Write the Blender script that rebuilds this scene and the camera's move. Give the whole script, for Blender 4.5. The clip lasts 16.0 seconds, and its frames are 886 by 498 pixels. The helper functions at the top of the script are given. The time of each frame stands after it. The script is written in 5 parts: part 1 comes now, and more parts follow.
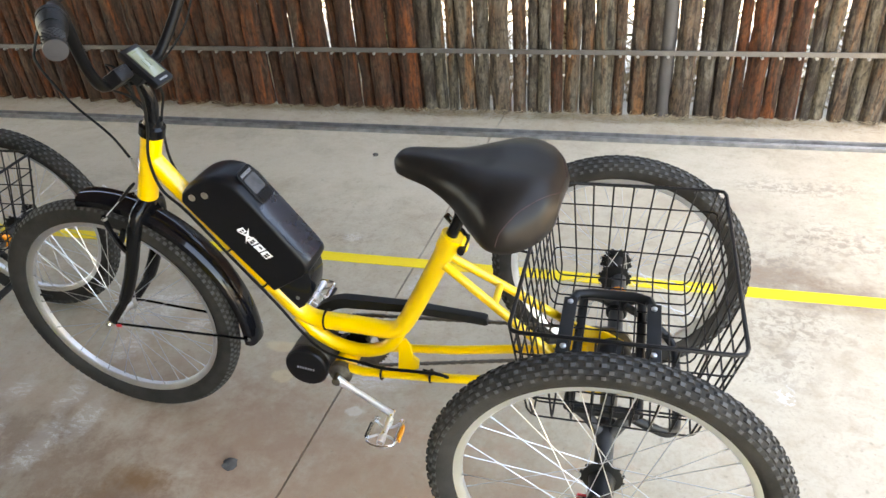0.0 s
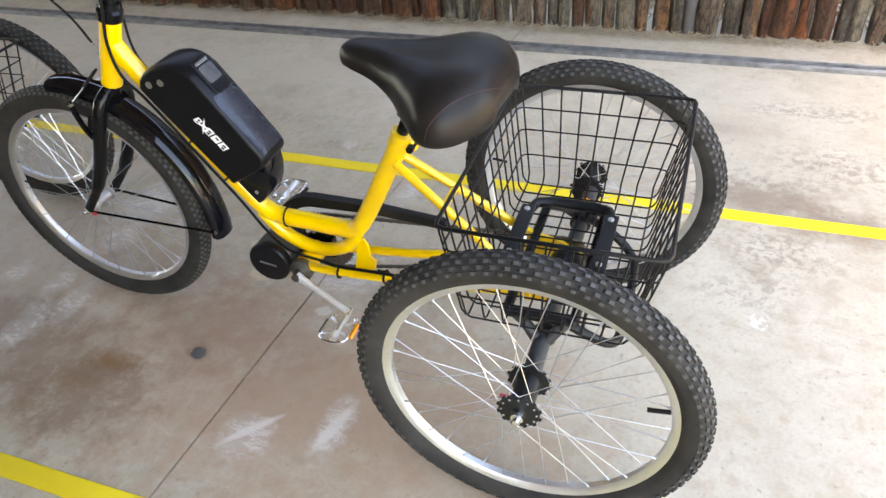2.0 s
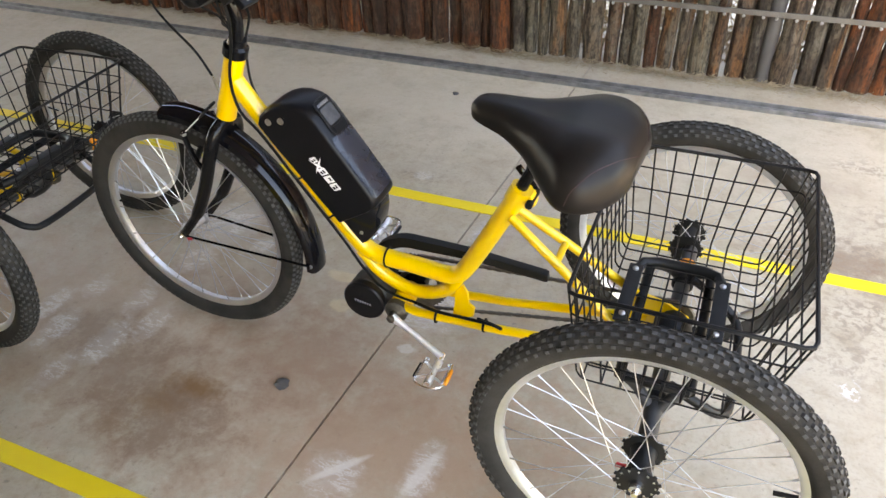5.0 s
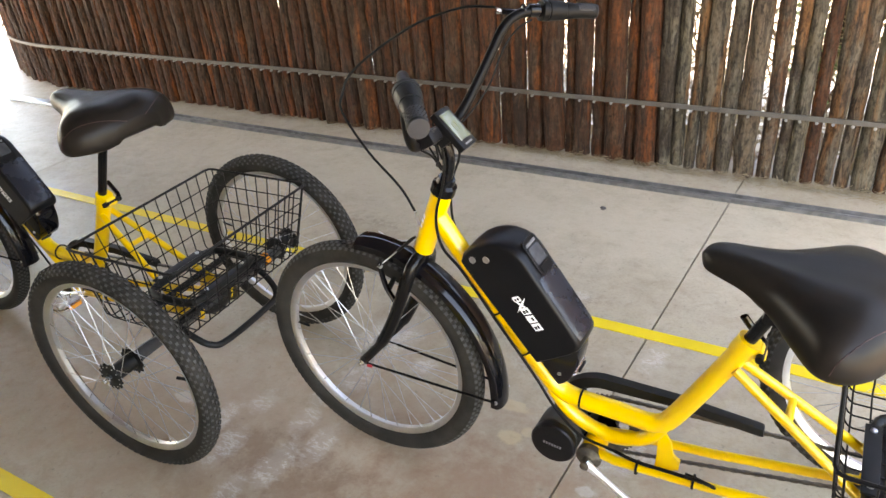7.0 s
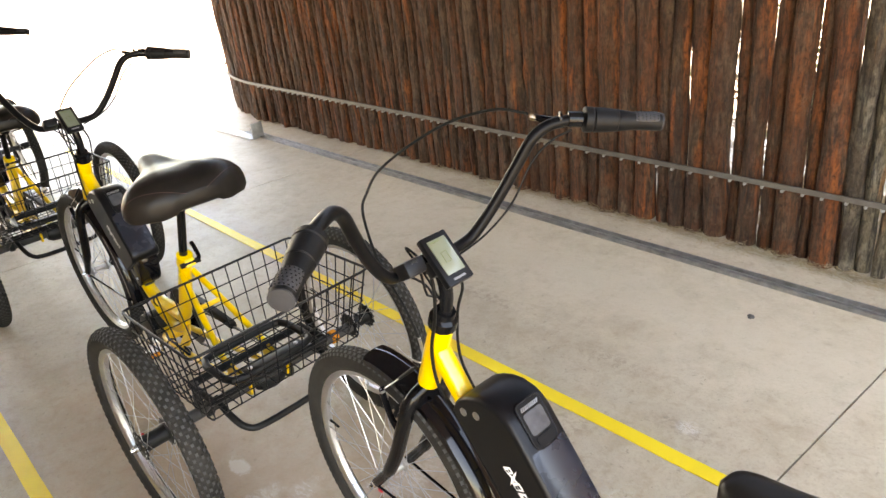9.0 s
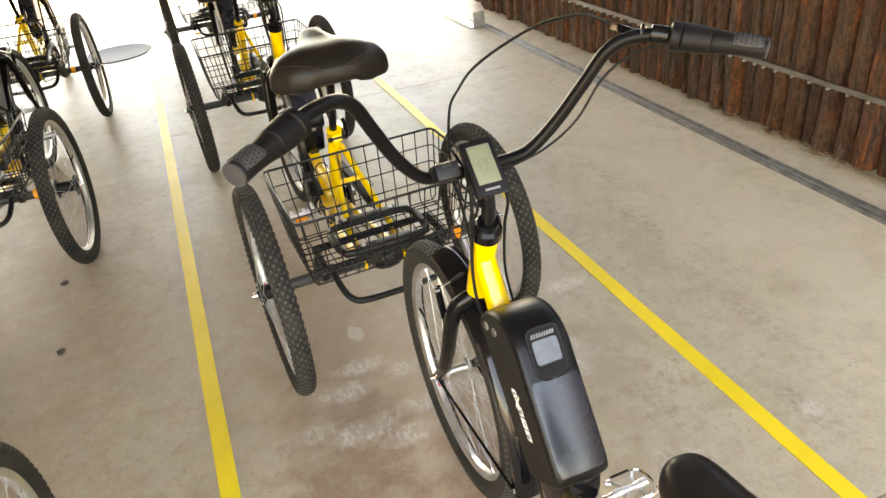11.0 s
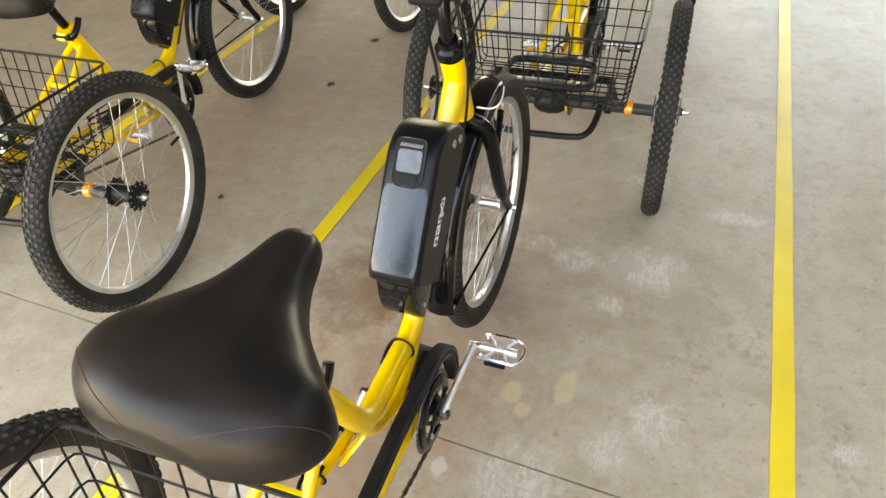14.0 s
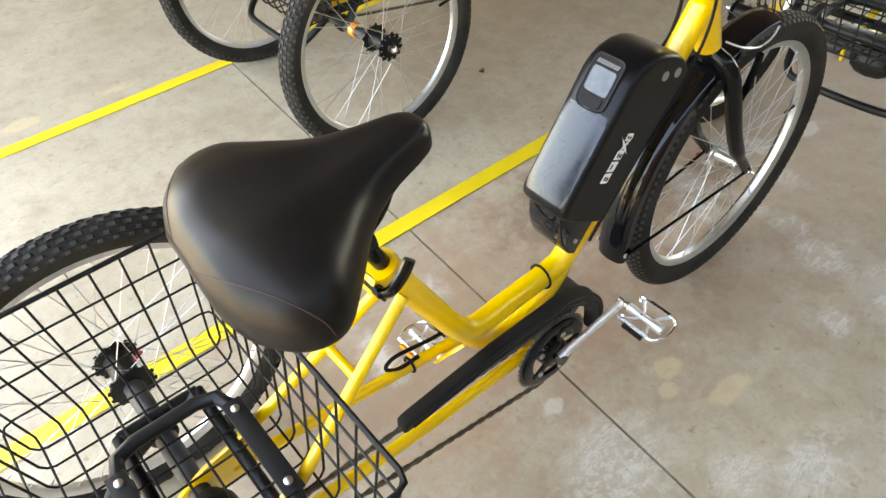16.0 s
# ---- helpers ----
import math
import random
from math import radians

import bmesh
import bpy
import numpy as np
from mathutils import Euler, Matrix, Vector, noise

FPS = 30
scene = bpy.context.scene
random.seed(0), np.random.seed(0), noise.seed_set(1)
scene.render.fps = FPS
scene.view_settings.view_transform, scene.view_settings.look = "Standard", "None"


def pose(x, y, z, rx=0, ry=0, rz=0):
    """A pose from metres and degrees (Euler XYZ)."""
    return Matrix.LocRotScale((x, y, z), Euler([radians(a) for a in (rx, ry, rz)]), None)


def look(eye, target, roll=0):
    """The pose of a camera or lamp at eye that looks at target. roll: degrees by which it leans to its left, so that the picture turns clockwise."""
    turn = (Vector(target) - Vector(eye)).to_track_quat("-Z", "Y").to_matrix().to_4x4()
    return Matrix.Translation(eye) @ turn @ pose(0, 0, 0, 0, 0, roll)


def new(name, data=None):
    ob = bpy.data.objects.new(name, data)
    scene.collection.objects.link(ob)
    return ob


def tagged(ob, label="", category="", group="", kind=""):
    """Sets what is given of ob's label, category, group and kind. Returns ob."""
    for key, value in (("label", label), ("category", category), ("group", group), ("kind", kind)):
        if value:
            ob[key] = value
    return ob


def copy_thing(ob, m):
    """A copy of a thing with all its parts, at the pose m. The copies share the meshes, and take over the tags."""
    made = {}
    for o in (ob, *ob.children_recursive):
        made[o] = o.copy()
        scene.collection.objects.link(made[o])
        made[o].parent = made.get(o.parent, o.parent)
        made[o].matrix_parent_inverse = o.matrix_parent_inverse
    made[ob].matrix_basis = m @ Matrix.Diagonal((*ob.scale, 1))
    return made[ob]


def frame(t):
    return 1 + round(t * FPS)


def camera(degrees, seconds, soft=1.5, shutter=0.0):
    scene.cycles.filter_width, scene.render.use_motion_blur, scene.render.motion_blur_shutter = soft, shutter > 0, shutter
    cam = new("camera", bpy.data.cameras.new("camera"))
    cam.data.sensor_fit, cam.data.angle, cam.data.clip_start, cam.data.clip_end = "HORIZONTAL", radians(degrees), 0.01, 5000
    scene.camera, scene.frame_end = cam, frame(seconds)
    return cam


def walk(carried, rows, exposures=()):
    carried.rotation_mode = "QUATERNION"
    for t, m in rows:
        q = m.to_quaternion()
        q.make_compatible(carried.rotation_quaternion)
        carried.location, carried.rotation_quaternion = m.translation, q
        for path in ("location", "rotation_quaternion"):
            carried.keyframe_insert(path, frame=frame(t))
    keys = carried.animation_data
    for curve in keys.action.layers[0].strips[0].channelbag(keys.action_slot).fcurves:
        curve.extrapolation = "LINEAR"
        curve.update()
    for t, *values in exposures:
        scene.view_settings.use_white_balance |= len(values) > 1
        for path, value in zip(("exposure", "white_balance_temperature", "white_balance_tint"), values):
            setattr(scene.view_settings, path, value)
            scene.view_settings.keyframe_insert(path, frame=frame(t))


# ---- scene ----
cam = camera(63.02, 16.0)
PATH = [
    (0, (1.1542, 1.1868, 1.4968), (0.6622, 2.7925, 0.4106), -4.84),
    (0.5, (1.3200, 1.2032, 1.4667), (0.7072, 2.7515, 0.3587), -3.95),
    (1, (1.3732, 1.2008, 1.4282), (0.7338, 2.7012, 0.2707), -5.34),
    (1.5, (1.3614, 1.2110, 1.4388), (0.7427, 2.6725, 0.2217), -5.40),
    (2, (1.3678, 1.2333, 1.4206), (0.7651, 2.6827, 0.1812), -5.26),
    (2.5, (1.3697, 1.2301, 1.4372), (0.8050, 2.6690, 0.1681), -3.89),
    (3, (1.3488, 1.2091, 1.4302), (0.8012, 2.6497, 0.1555), -2.34),
    (3.2, (1.3383, 1.1978, 1.4228), (0.7901, 2.6405, 0.1507), -2.04),
    (5.3, (1.1059, 1.2167, 1.5209), (0.4288, 2.6746, 0.3309), -2.58),
    (5.5, (1.0735, 1.2184, 1.5344), (0.3729, 2.6789, 0.3614), -2.76),
    (6, (1.0086, 1.2108, 1.5489), (0.2358, 2.6813, 0.4351), -3.64),
    (6.5, (0.9295, 1.2027, 1.5618), (0.0823, 2.6800, 0.5130), -3.70),
    (7, (0.8743, 1.2030, 1.5795), (-0.0397, 2.6781, 0.5853), -5.01),
    (7.5, (0.8563, 1.2505, 1.5960), (-0.1047, 2.7253, 0.6466), -6.19),
    (8, (0.8938, 1.3875, 1.6244), (-0.2230, 2.7722, 0.7103), -7.40),
    (8.2, (0.9286, 1.4706, 1.6343), (-0.2547, 2.8044, 0.7283), -7.10),
    (10.3, (1.0569, 1.9988, 1.5528), (-0.5094, 2.7740, 0.5804), -8.14),
    (10.5, (1.0438, 2.0323, 1.5832), (-0.5343, 2.7168, 0.5628), -8.36),
    (11, (1.1817, 2.0271, 1.5629), (-0.4429, 2.5649, 0.5278), -6.77),
    (11.5, (1.3153, 2.0499, 1.5770), (-0.3242, 2.4508, 0.5039), -7.10),
    (12, (1.4140, 2.2043, 1.5978), (-0.2386, 2.4655, 0.5020), -8.24),
    (12.5, (1.5008, 2.4396, 1.5979), (-0.1695, 2.4313, 0.4978), -7.94),
    (13, (1.4715, 2.6291, 1.5421), (-0.1664, 2.4981, 0.4019), -10.14),
    (13.5, (1.3753, 2.7873, 1.4962), (-0.2007, 2.5412, 0.2896), -7.41),
    (14, (1.3688, 2.9490, 1.4596), (-0.0862, 2.3621, 0.2192), -2.76),
    (14.5, (1.3497, 3.0116, 1.4578), (0.1136, 2.1042, 0.1738), -6.68),
    (15, (1.2691, 2.9841, 1.4377), (0.1509, 1.9985, 0.1041), -6.61),
    (15.5, (1.1962, 3.0208, 1.4226), (0.1795, 1.9788, 0.0513), -6.31),
    (16, (1.1452, 3.1088, 1.4103), (0.2987, 1.9785, -0.0060), -3.89),
]
EXPOSURE = [(0.0, 4.08, 8700, 12), (1.0, 4.06, 8300, 15), (2.0, 4.0, 8300, 15), (3.0, 3.90, 8400, 15), (5.5, 3.92, 9100, 16), (6.0, 4.05, 9200, 16), (7.0, 4.2, 9300, 17), (8.0, 4.38, 9400, 18), (11.0, 4.42, 11700, 15), (14.0, 4.34, 10800, 12), (16.0, 4.38, 9700, 11)]
walk(cam, [(t, look(eye, target, roll)) for t, eye, target, roll in PATH], EXPOSURE)

# ---- world, sun and daylight ----
SUN_EL, SUN_AZ = radians(58), radians(200)
world = bpy.data.worlds.new("world")
scene.world = world
world.use_nodes = True
wn = world.node_tree.nodes
sky = wn.new("ShaderNodeTexSky")
sky.sky_type, sky.sun_disc = "NISHITA", False
sky.sun_elevation, sky.sun_rotation = SUN_EL, SUN_AZ
wn["Background"].inputs[1].default_value = 0.15
world.node_tree.links.new(sky.outputs[0], wn["Background"].inputs[0])
sun = new("sun", bpy.data.lights.new("sun", "SUN"))
sun.data.energy, sun.data.angle, sun.data.color = 2.6, radians(0.5), (1.0, 0.95, 0.88)
SUN_WAY = Vector((math.sin(SUN_AZ) * math.cos(SUN_EL), math.cos(SUN_AZ) * math.cos(SUN_EL), math.sin(SUN_EL)))
sun.matrix_world = look(SUN_WAY * 30, (0, 0, 0))


# ---- materials ----
def material(name, colour=(0.5, 0.5, 0.5), rough=0.5, metal=0.0, coat=0.0, gloss=0.5):
    m = bpy.data.materials.new(name)
    m.use_nodes = True
    b = m.node_tree.nodes["Principled BSDF"]
    b.inputs["Base Color"].default_value = (*colour, 1)
    b.inputs["Roughness"].default_value = rough
    b.inputs["Metallic"].default_value = metal
    b.inputs["Coat Weight"].default_value = coat
    b.inputs["Specular IOR Level"].default_value = gloss
    b.inputs["Coat Roughness"].default_value = 0.08
    return m


class Nodes:
    """Short hand for node trees."""

    def __init__(self, m):
        self.tree = m.node_tree
        self.out = m.node_tree.nodes["Principled BSDF"]

    def node(self, kind, **settings):
        n = self.tree.nodes.new("ShaderNode" + kind)
        for key, value in settings.items():
            if key in n.inputs:
                n.inputs[key].default_value = value
        return n

    def link(self, a, b):
        self.tree.links.new(a, b)

    def coords(self, scale=(1, 1, 1), which="Object"):
        c, m = self.node("TexCoord"), self.node("Mapping")
        m.inputs["Scale"].default_value = scale
        self.link(c.outputs[which], m.inputs["Vector"])
        return m.outputs[0]

    def noise(self, vector, scale, detail=4.0, rough=0.55, distortion=0.0):
        n = self.node("TexNoise", Scale=scale, Detail=detail, Roughness=rough, Distortion=distortion)
        self.link(vector, n.inputs["Vector"])
        return n.outputs[0]

    def ramp(self, value, *stops):
        r = self.node("ValToRGB")
        e = r.color_ramp.elements
        while len(e) < len(stops):
            e.new(0.5)
        for el, (pos, col) in zip(e, stops):
            el.position, el.color = pos, (*col, 1) if len(col) == 3 else col
        self.link(value, r.inputs[0])
        return r.outputs[0]

    def mix(self, fac, a, b, mode="MIX"):
        n = self.tree.nodes.new("ShaderNodeMix")
        n.data_type, n.blend_type = "RGBA", mode
        for value, socket in ((fac, n.inputs[0]), (a, n.inputs[6]), (b, n.inputs[7])):
            if isinstance(value, (int, float)):
                socket.default_value = value
            elif isinstance(value, tuple):
                socket.default_value = (*value, 1)
            else:
                self.link(value, socket)
        return n.outputs[2]

    def math(self, op, a, b=0.0, clamp=False):
        n = self.tree.nodes.new("ShaderNodeMath")
        n.operation, n.use_clamp = op, clamp
        for value, socket in ((a, n.inputs[0]), (b, n.inputs[1])):
            if isinstance(value, (int, float)):
                socket.default_value = value
            else:
                self.link(value, socket)
        return n.outputs[0]

    def bump(self, height, strength=0.3, distance=0.002):
        n = self.node("Bump", Strength=strength, Distance=distance)
        self.link(height, n.inputs["Height"])
        self.link(n.outputs[0], self.out.inputs["Normal"])

    def set(self, socket, value):
        self.link(value, self.out.inputs[socket])


def worn(name, colour, rough, metal=0.0, coat=0.0, vary=0.12, scale=14.0, bump=0.0, grain=120.0, tint=None, gloss=0.5):
    """A surface with blotches, fine grain and uneven gloss."""
    m = material(name, colour, rough, metal, coat, gloss)
    n = Nodes(m)
    v = n.coords()
    blotch = n.noise(v, scale, 5.0)
    low = tuple(c * (1 - vary) for c in colour)
    high = tint or tuple(min(1.0, c * (1 + vary)) for c in colour)
    n.set("Base Color", n.ramp(blotch, (0.3, low), (0.7, high)))
    fine = n.noise(v, grain, 3.0)
    n.set("Roughness", n.math("ADD", n.math("MULTIPLY", n.math("ADD", fine, blotch), rough * 0.35), rough * 0.65, True))
    if bump:
        n.bump(fine, bump, 0.001)
    return m


YELLOW = worn("yellow_paint", (0.82, 0.50, 0.004), 0.32, coat=0.5, vary=0.05, scale=9)
BAR = worn("satin_black_paint", (0.004, 0.004, 0.0045), 0.32, gloss=0.09, vary=0.2)
GUARD = worn("dusty_black_plastic", (0.012, 0.0115, 0.0105), 0.45, gloss=0.18, vary=0.3, scale=12, bump=0.05, grain=500)
BLACK = worn("black_paint", (0.005, 0.005, 0.0055), 0.13, gloss=0.18, vary=0.2)
SATIN = worn("satin_black_steel", (0.008, 0.008, 0.008), 0.42, gloss=0.22, vary=0.25, scale=30)
AXLE = worn("dusty_black_steel", (0.030, 0.030, 0.030), 0.5, gloss=0.4, vary=0.3, scale=30)
MOTOR = worn("dusty_motor_casting", (0.052, 0.049, 0.043), 0.55, gloss=0.35, vary=0.35, scale=30)
WIRE = worn("black_coated_wire", (0.006, 0.0055, 0.0055), 0.45, gloss=0.2, vary=0.3, scale=40)
PLASTIC = worn("black_plastic", (0.005, 0.005, 0.006), 0.34, gloss=0.18, vary=0.2, scale=18, bump=0.04, grain=700)
BATTERY_TOP = worn("slate_plastic", (0.010, 0.013, 0.021), 0.27, gloss=0.46, vary=0.12, scale=7, grain=16)
WINDOW = worn("smoky_clear_plastic", (0.048, 0.053, 0.060), 0.2, gloss=0.45, coat=0.05, vary=0.2, scale=40)
GLOSS = worn("gloss_black_plastic", (0.004, 0.004, 0.005), 0.08, gloss=0.3, vary=0.15)
RUBBER = worn("tyre_rubber", (0.018, 0.0165, 0.0145), 0.80, gloss=0.18, vary=0.3, scale=16, bump=0.25, grain=300, tint=(0.034, 0.031, 0.027))
# tread block tops: dust, plus the grey of reflected sky put in the colour
TREAD = worn("dusty_skylit_tread_rubber", (0.046, 0.046, 0.045), 0.7, gloss=0.3, vary=0.3, scale=20, bump=0.2, grain=300)
GRIP = worn("grip_rubber", (0.0045, 0.0045, 0.005), 0.5, gloss=0.12, vary=0.15, scale=40, bump=0.2, grain=600)
GRIP_PAD = worn("grey_grip_rubber", (0.027, 0.027, 0.030), 0.7, gloss=0.2, vary=0.15, scale=60, bump=0.2, grain=600)
RIM = worn("brushed_aluminium", (0.70, 0.71, 0.72), 0.36, metal=1.0, vary=0.08, scale=20)
ALLOY = worn("polished_alloy", (0.78, 0.78, 0.77), 0.30, metal=0.80, vary=0.08, scale=40)
SPOKE = worn("spoke_steel", (0.50, 0.50, 0.49), 0.38, metal=0.9, vary=0.12, scale=40)
CHROME = worn("chrome", (0.86, 0.87, 0.88), 0.18, metal=1.0, vary=0.06, scale=30)
STEEL = worn("zinc_steel", (0.55, 0.55, 0.54), 0.35, metal=1.0, vary=0.15, scale=50)
CHAIN = worn("oily_chain_steel", (0.11, 0.10, 0.085), 0.45, metal=0.8, vary=0.3, scale=80)
AMBER = worn("amber_reflector", (0.85, 0.28, 0.02), 0.15, coat=0.6, vary=0.06)
RED = worn("red_plastic", (0.55, 0.02, 0.03), 0.35, vary=0.1)
DECAL = worn("white_decal", (0.75, 0.75, 0.74), 0.4, vary=0.04)
DECAL_DARK = worn("grey_decal", (0.16, 0.16, 0.17), 0.4, vary=0.1)
CABLE = worn("black_cable", (0.005, 0.005, 0.005), 0.55, gloss=0.14, vary=0.1)
LCD = worn("lcd_glass", (0.125, 0.140, 0.104), 0.2, coat=0.5, vary=0.05, scale=30)
LCD_DARK = worn("lcd_segment", (0.11, 0.13, 0.08), 0.15, vary=0.05)


def saddle_vinyl():
    m = material("saddle_vinyl", (0.02, 0.018, 0.017), 0.34, gloss=0.12)
    n = Nodes(m)
    v = n.coords()
    n.set("Base Color", n.ramp(n.noise(v, 9, 4), (0.3, (0.0080, 0.0070, 0.0063)), (0.75, (0.0145, 0.0120, 0.0105))))
    cells = n.node("TexVoronoi", Scale=420.0)
    n.link(v, cells.inputs["Vector"])
    n.set("Roughness", n.math("ADD", n.math("MULTIPLY", n.noise(v, 30, 4), 0.08), 0.29))
    n.bump(cells.outputs[0], 0.08, 0.0004)
    return m


VINYL = saddle_vinyl()
STITCH = worn("dark_red_thread", (0.026, 0.007, 0.008), 0.7, vary=0.2, scale=80)


def concrete(name, base, stains=(), wisps=(), streaks=(), flakes=()):
    """Trowelled concrete: mottling, dirt, grain, stains and broad tone patches (x, y, radius x, radius y, colour,
    strength) and chalky wisps (x, y, radius x, radius y, strength).
    """
    m = material(name, base, 0.5, gloss=0.4)
    n = Nodes(m)
    v = n.coords()
    big = n.noise(v, 0.8, 6.0, 0.6, 0.15)
    mid = n.noise(v, 3.2, 8.0, 0.70, 0.2)
    small = n.noise(v, 17, 7.0, 0.7, 0.5)
    fine = n.noise(v, 90, 5.0, 0.75)
    dark, light = tuple(c * 0.60 for c in base), tuple(min(1, c * k) for c, k in zip(base, (1.14, 1.16, 1.2)))
    dirt = tuple(c * k for c, k in zip(base, (0.66, 0.59, 0.50)))
    colour = n.ramp(big, (0.3, tuple(c * 0.86 for c in base)), (0.7, light))
    colour = n.mix(n.ramp(mid, (0.45, (0, 0, 0)), (0.72, (0.58, 0.58, 0.58))), colour, dirt)
    pale = n.ramp(n.noise(v, 2.1, 8.0, 0.70, 0.25), (0.53, (0, 0, 0)), (0.70, (0.6, 0.6, 0.6)))
    colour = n.mix(pale, colour, light)
    colour = n.mix(n.ramp(small, (0.50, (0, 0, 0)), (0.68, (0.46, 0.46, 0.46))), colour, dirt)
    colour = n.mix(n.ramp(fine, (0.32, (0.42, 0.42, 0.42)), (0.5, (0, 0, 0))), colour, dark)
    colour = n.mix(n.ramp(fine, (0.58, (0, 0, 0)), (0.74, (0.4, 0.4, 0.4))), colour, light)
    pits = n.noise(v, 38, 3.0, 0.6)
    colour = n.mix(n.ramp(pits, (0.63, (0, 0, 0)), (0.71, (0.6, 0.6, 0.6))), colour, tuple(c * 0.45 for c in base))
    sep = n.node("SeparateXYZ")
    n.link(v, sep.inputs[0])
    rag = n.noise(v, 9, 8.0, 0.74, 0.15)

    rag_fine = n.noise(v, 27, 8.0, 0.72, 0.15)

    def spot(x, y, rx, ry, ragged):
        dx = n.math("DIVIDE", n.math("SUBTRACT", sep.outputs[0], x), rx)
        dy = n.math("DIVIDE", n.math("SUBTRACT", sep.outputs[1], y), ry)
        d = n.math("SQRT", n.math("ADD", n.math("MULTIPLY", dx, dx), n.math("MULTIPLY", dy, dy)))
        return n.math("ADD", d, n.math("MULTIPLY", n.math("SUBTRACT", rag if max(rx, ry) > 0.15 else rag_fine, 0.5), ragged))
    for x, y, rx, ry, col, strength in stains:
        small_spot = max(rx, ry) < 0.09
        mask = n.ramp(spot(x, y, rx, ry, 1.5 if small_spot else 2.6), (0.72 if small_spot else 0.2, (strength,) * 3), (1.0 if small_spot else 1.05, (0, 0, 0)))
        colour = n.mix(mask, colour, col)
    chips = n.ramp(n.noise(v, 34, 6.0, 0.72, 0.4), (0.49, (0, 0, 0)), (0.56, (1, 1, 1)))
    for x, y, rx, ry, col, strength in flakes:
        near = n.ramp(spot(x, y, rx, ry, 2.0), (0.3, (strength,) * 3), (1.1, (0, 0, 0)))
        colour = n.mix(n.math("MULTIPLY", near, chips), colour, col)
    if wisps:
        lines = n.noise(n.coords((1.0, 2.6, 1.0)), 4.0, 10.0, 0.8, 0.25)
        ridge = n.math("ABSOLUTE", n.math("SUBTRACT", lines, 0.5))
        streak = n.ramp(ridge, (0.0, (1, 1, 1)), (0.03, (0, 0, 0)))
        total = None
        for x, y, rx, ry, strength in wisps:
            one = n.ramp(spot(x, y, rx, ry, 1.4), (0.45, (strength,) * 3), (1.1, (0, 0, 0)))
            total = one if total is None else n.math("MAXIMUM", total, one)
        veil = n.math("MULTIPLY", total, n.math("ADD", n.math("MULTIPLY", streak, 0.55), 0.20))
        colour = n.mix(veil, colour, (0.66, 0.63, 0.58))
    for x0, y0, x1, y1, wide, strength in streaks:
        lx, ly = x1 - x0, y1 - y0
        size = math.hypot(lx, ly)
        px, py = n.math("SUBTRACT", sep.outputs[0], (x0 + x1) / 2), n.math("SUBTRACT", sep.outputs[1], (y0 + y1) / 2)
        run = n.math("DIVIDE", n.math("ADD", n.math("MULTIPLY", px, lx / size), n.math("MULTIPLY", py, ly / size)), size / 2)
        off = n.math("DIVIDE", n.math("ADD", n.math("MULTIPLY", px, -ly / size), n.math("MULTIPLY", py, lx / size)), wide)
        d = n.math("SQRT", n.math("ADD", n.math("MULTIPLY", run, run), n.math("MULTIPLY", off, off)))
        d = n.math("ADD", d, n.math("MULTIPLY", n.math("SUBTRACT", rag, 0.5), 1.5))
        colour = n.mix(n.ramp(d, (0.45, (strength,) * 3), (1.05, (0, 0, 0))), colour, (0.62, 0.57, 0.51))
    n.set("Base Color", colour)
    n.set("Roughness", n.math("ADD", n.math("MULTIPLY", mid, 0.34), 0.34))
    n.bump(n.math("ADD", n.math("MULTIPLY", fine, 0.4), n.math("ADD", small, mid)), 0.14, 0.004)
    return m


RUST, CHALK, EARTH_BROWN, SAND = (0.20, 0.095, 0.028), (0.60, 0.57, 0.51), (0.185, 0.115, 0.072), (0.56, 0.43, 0.25)
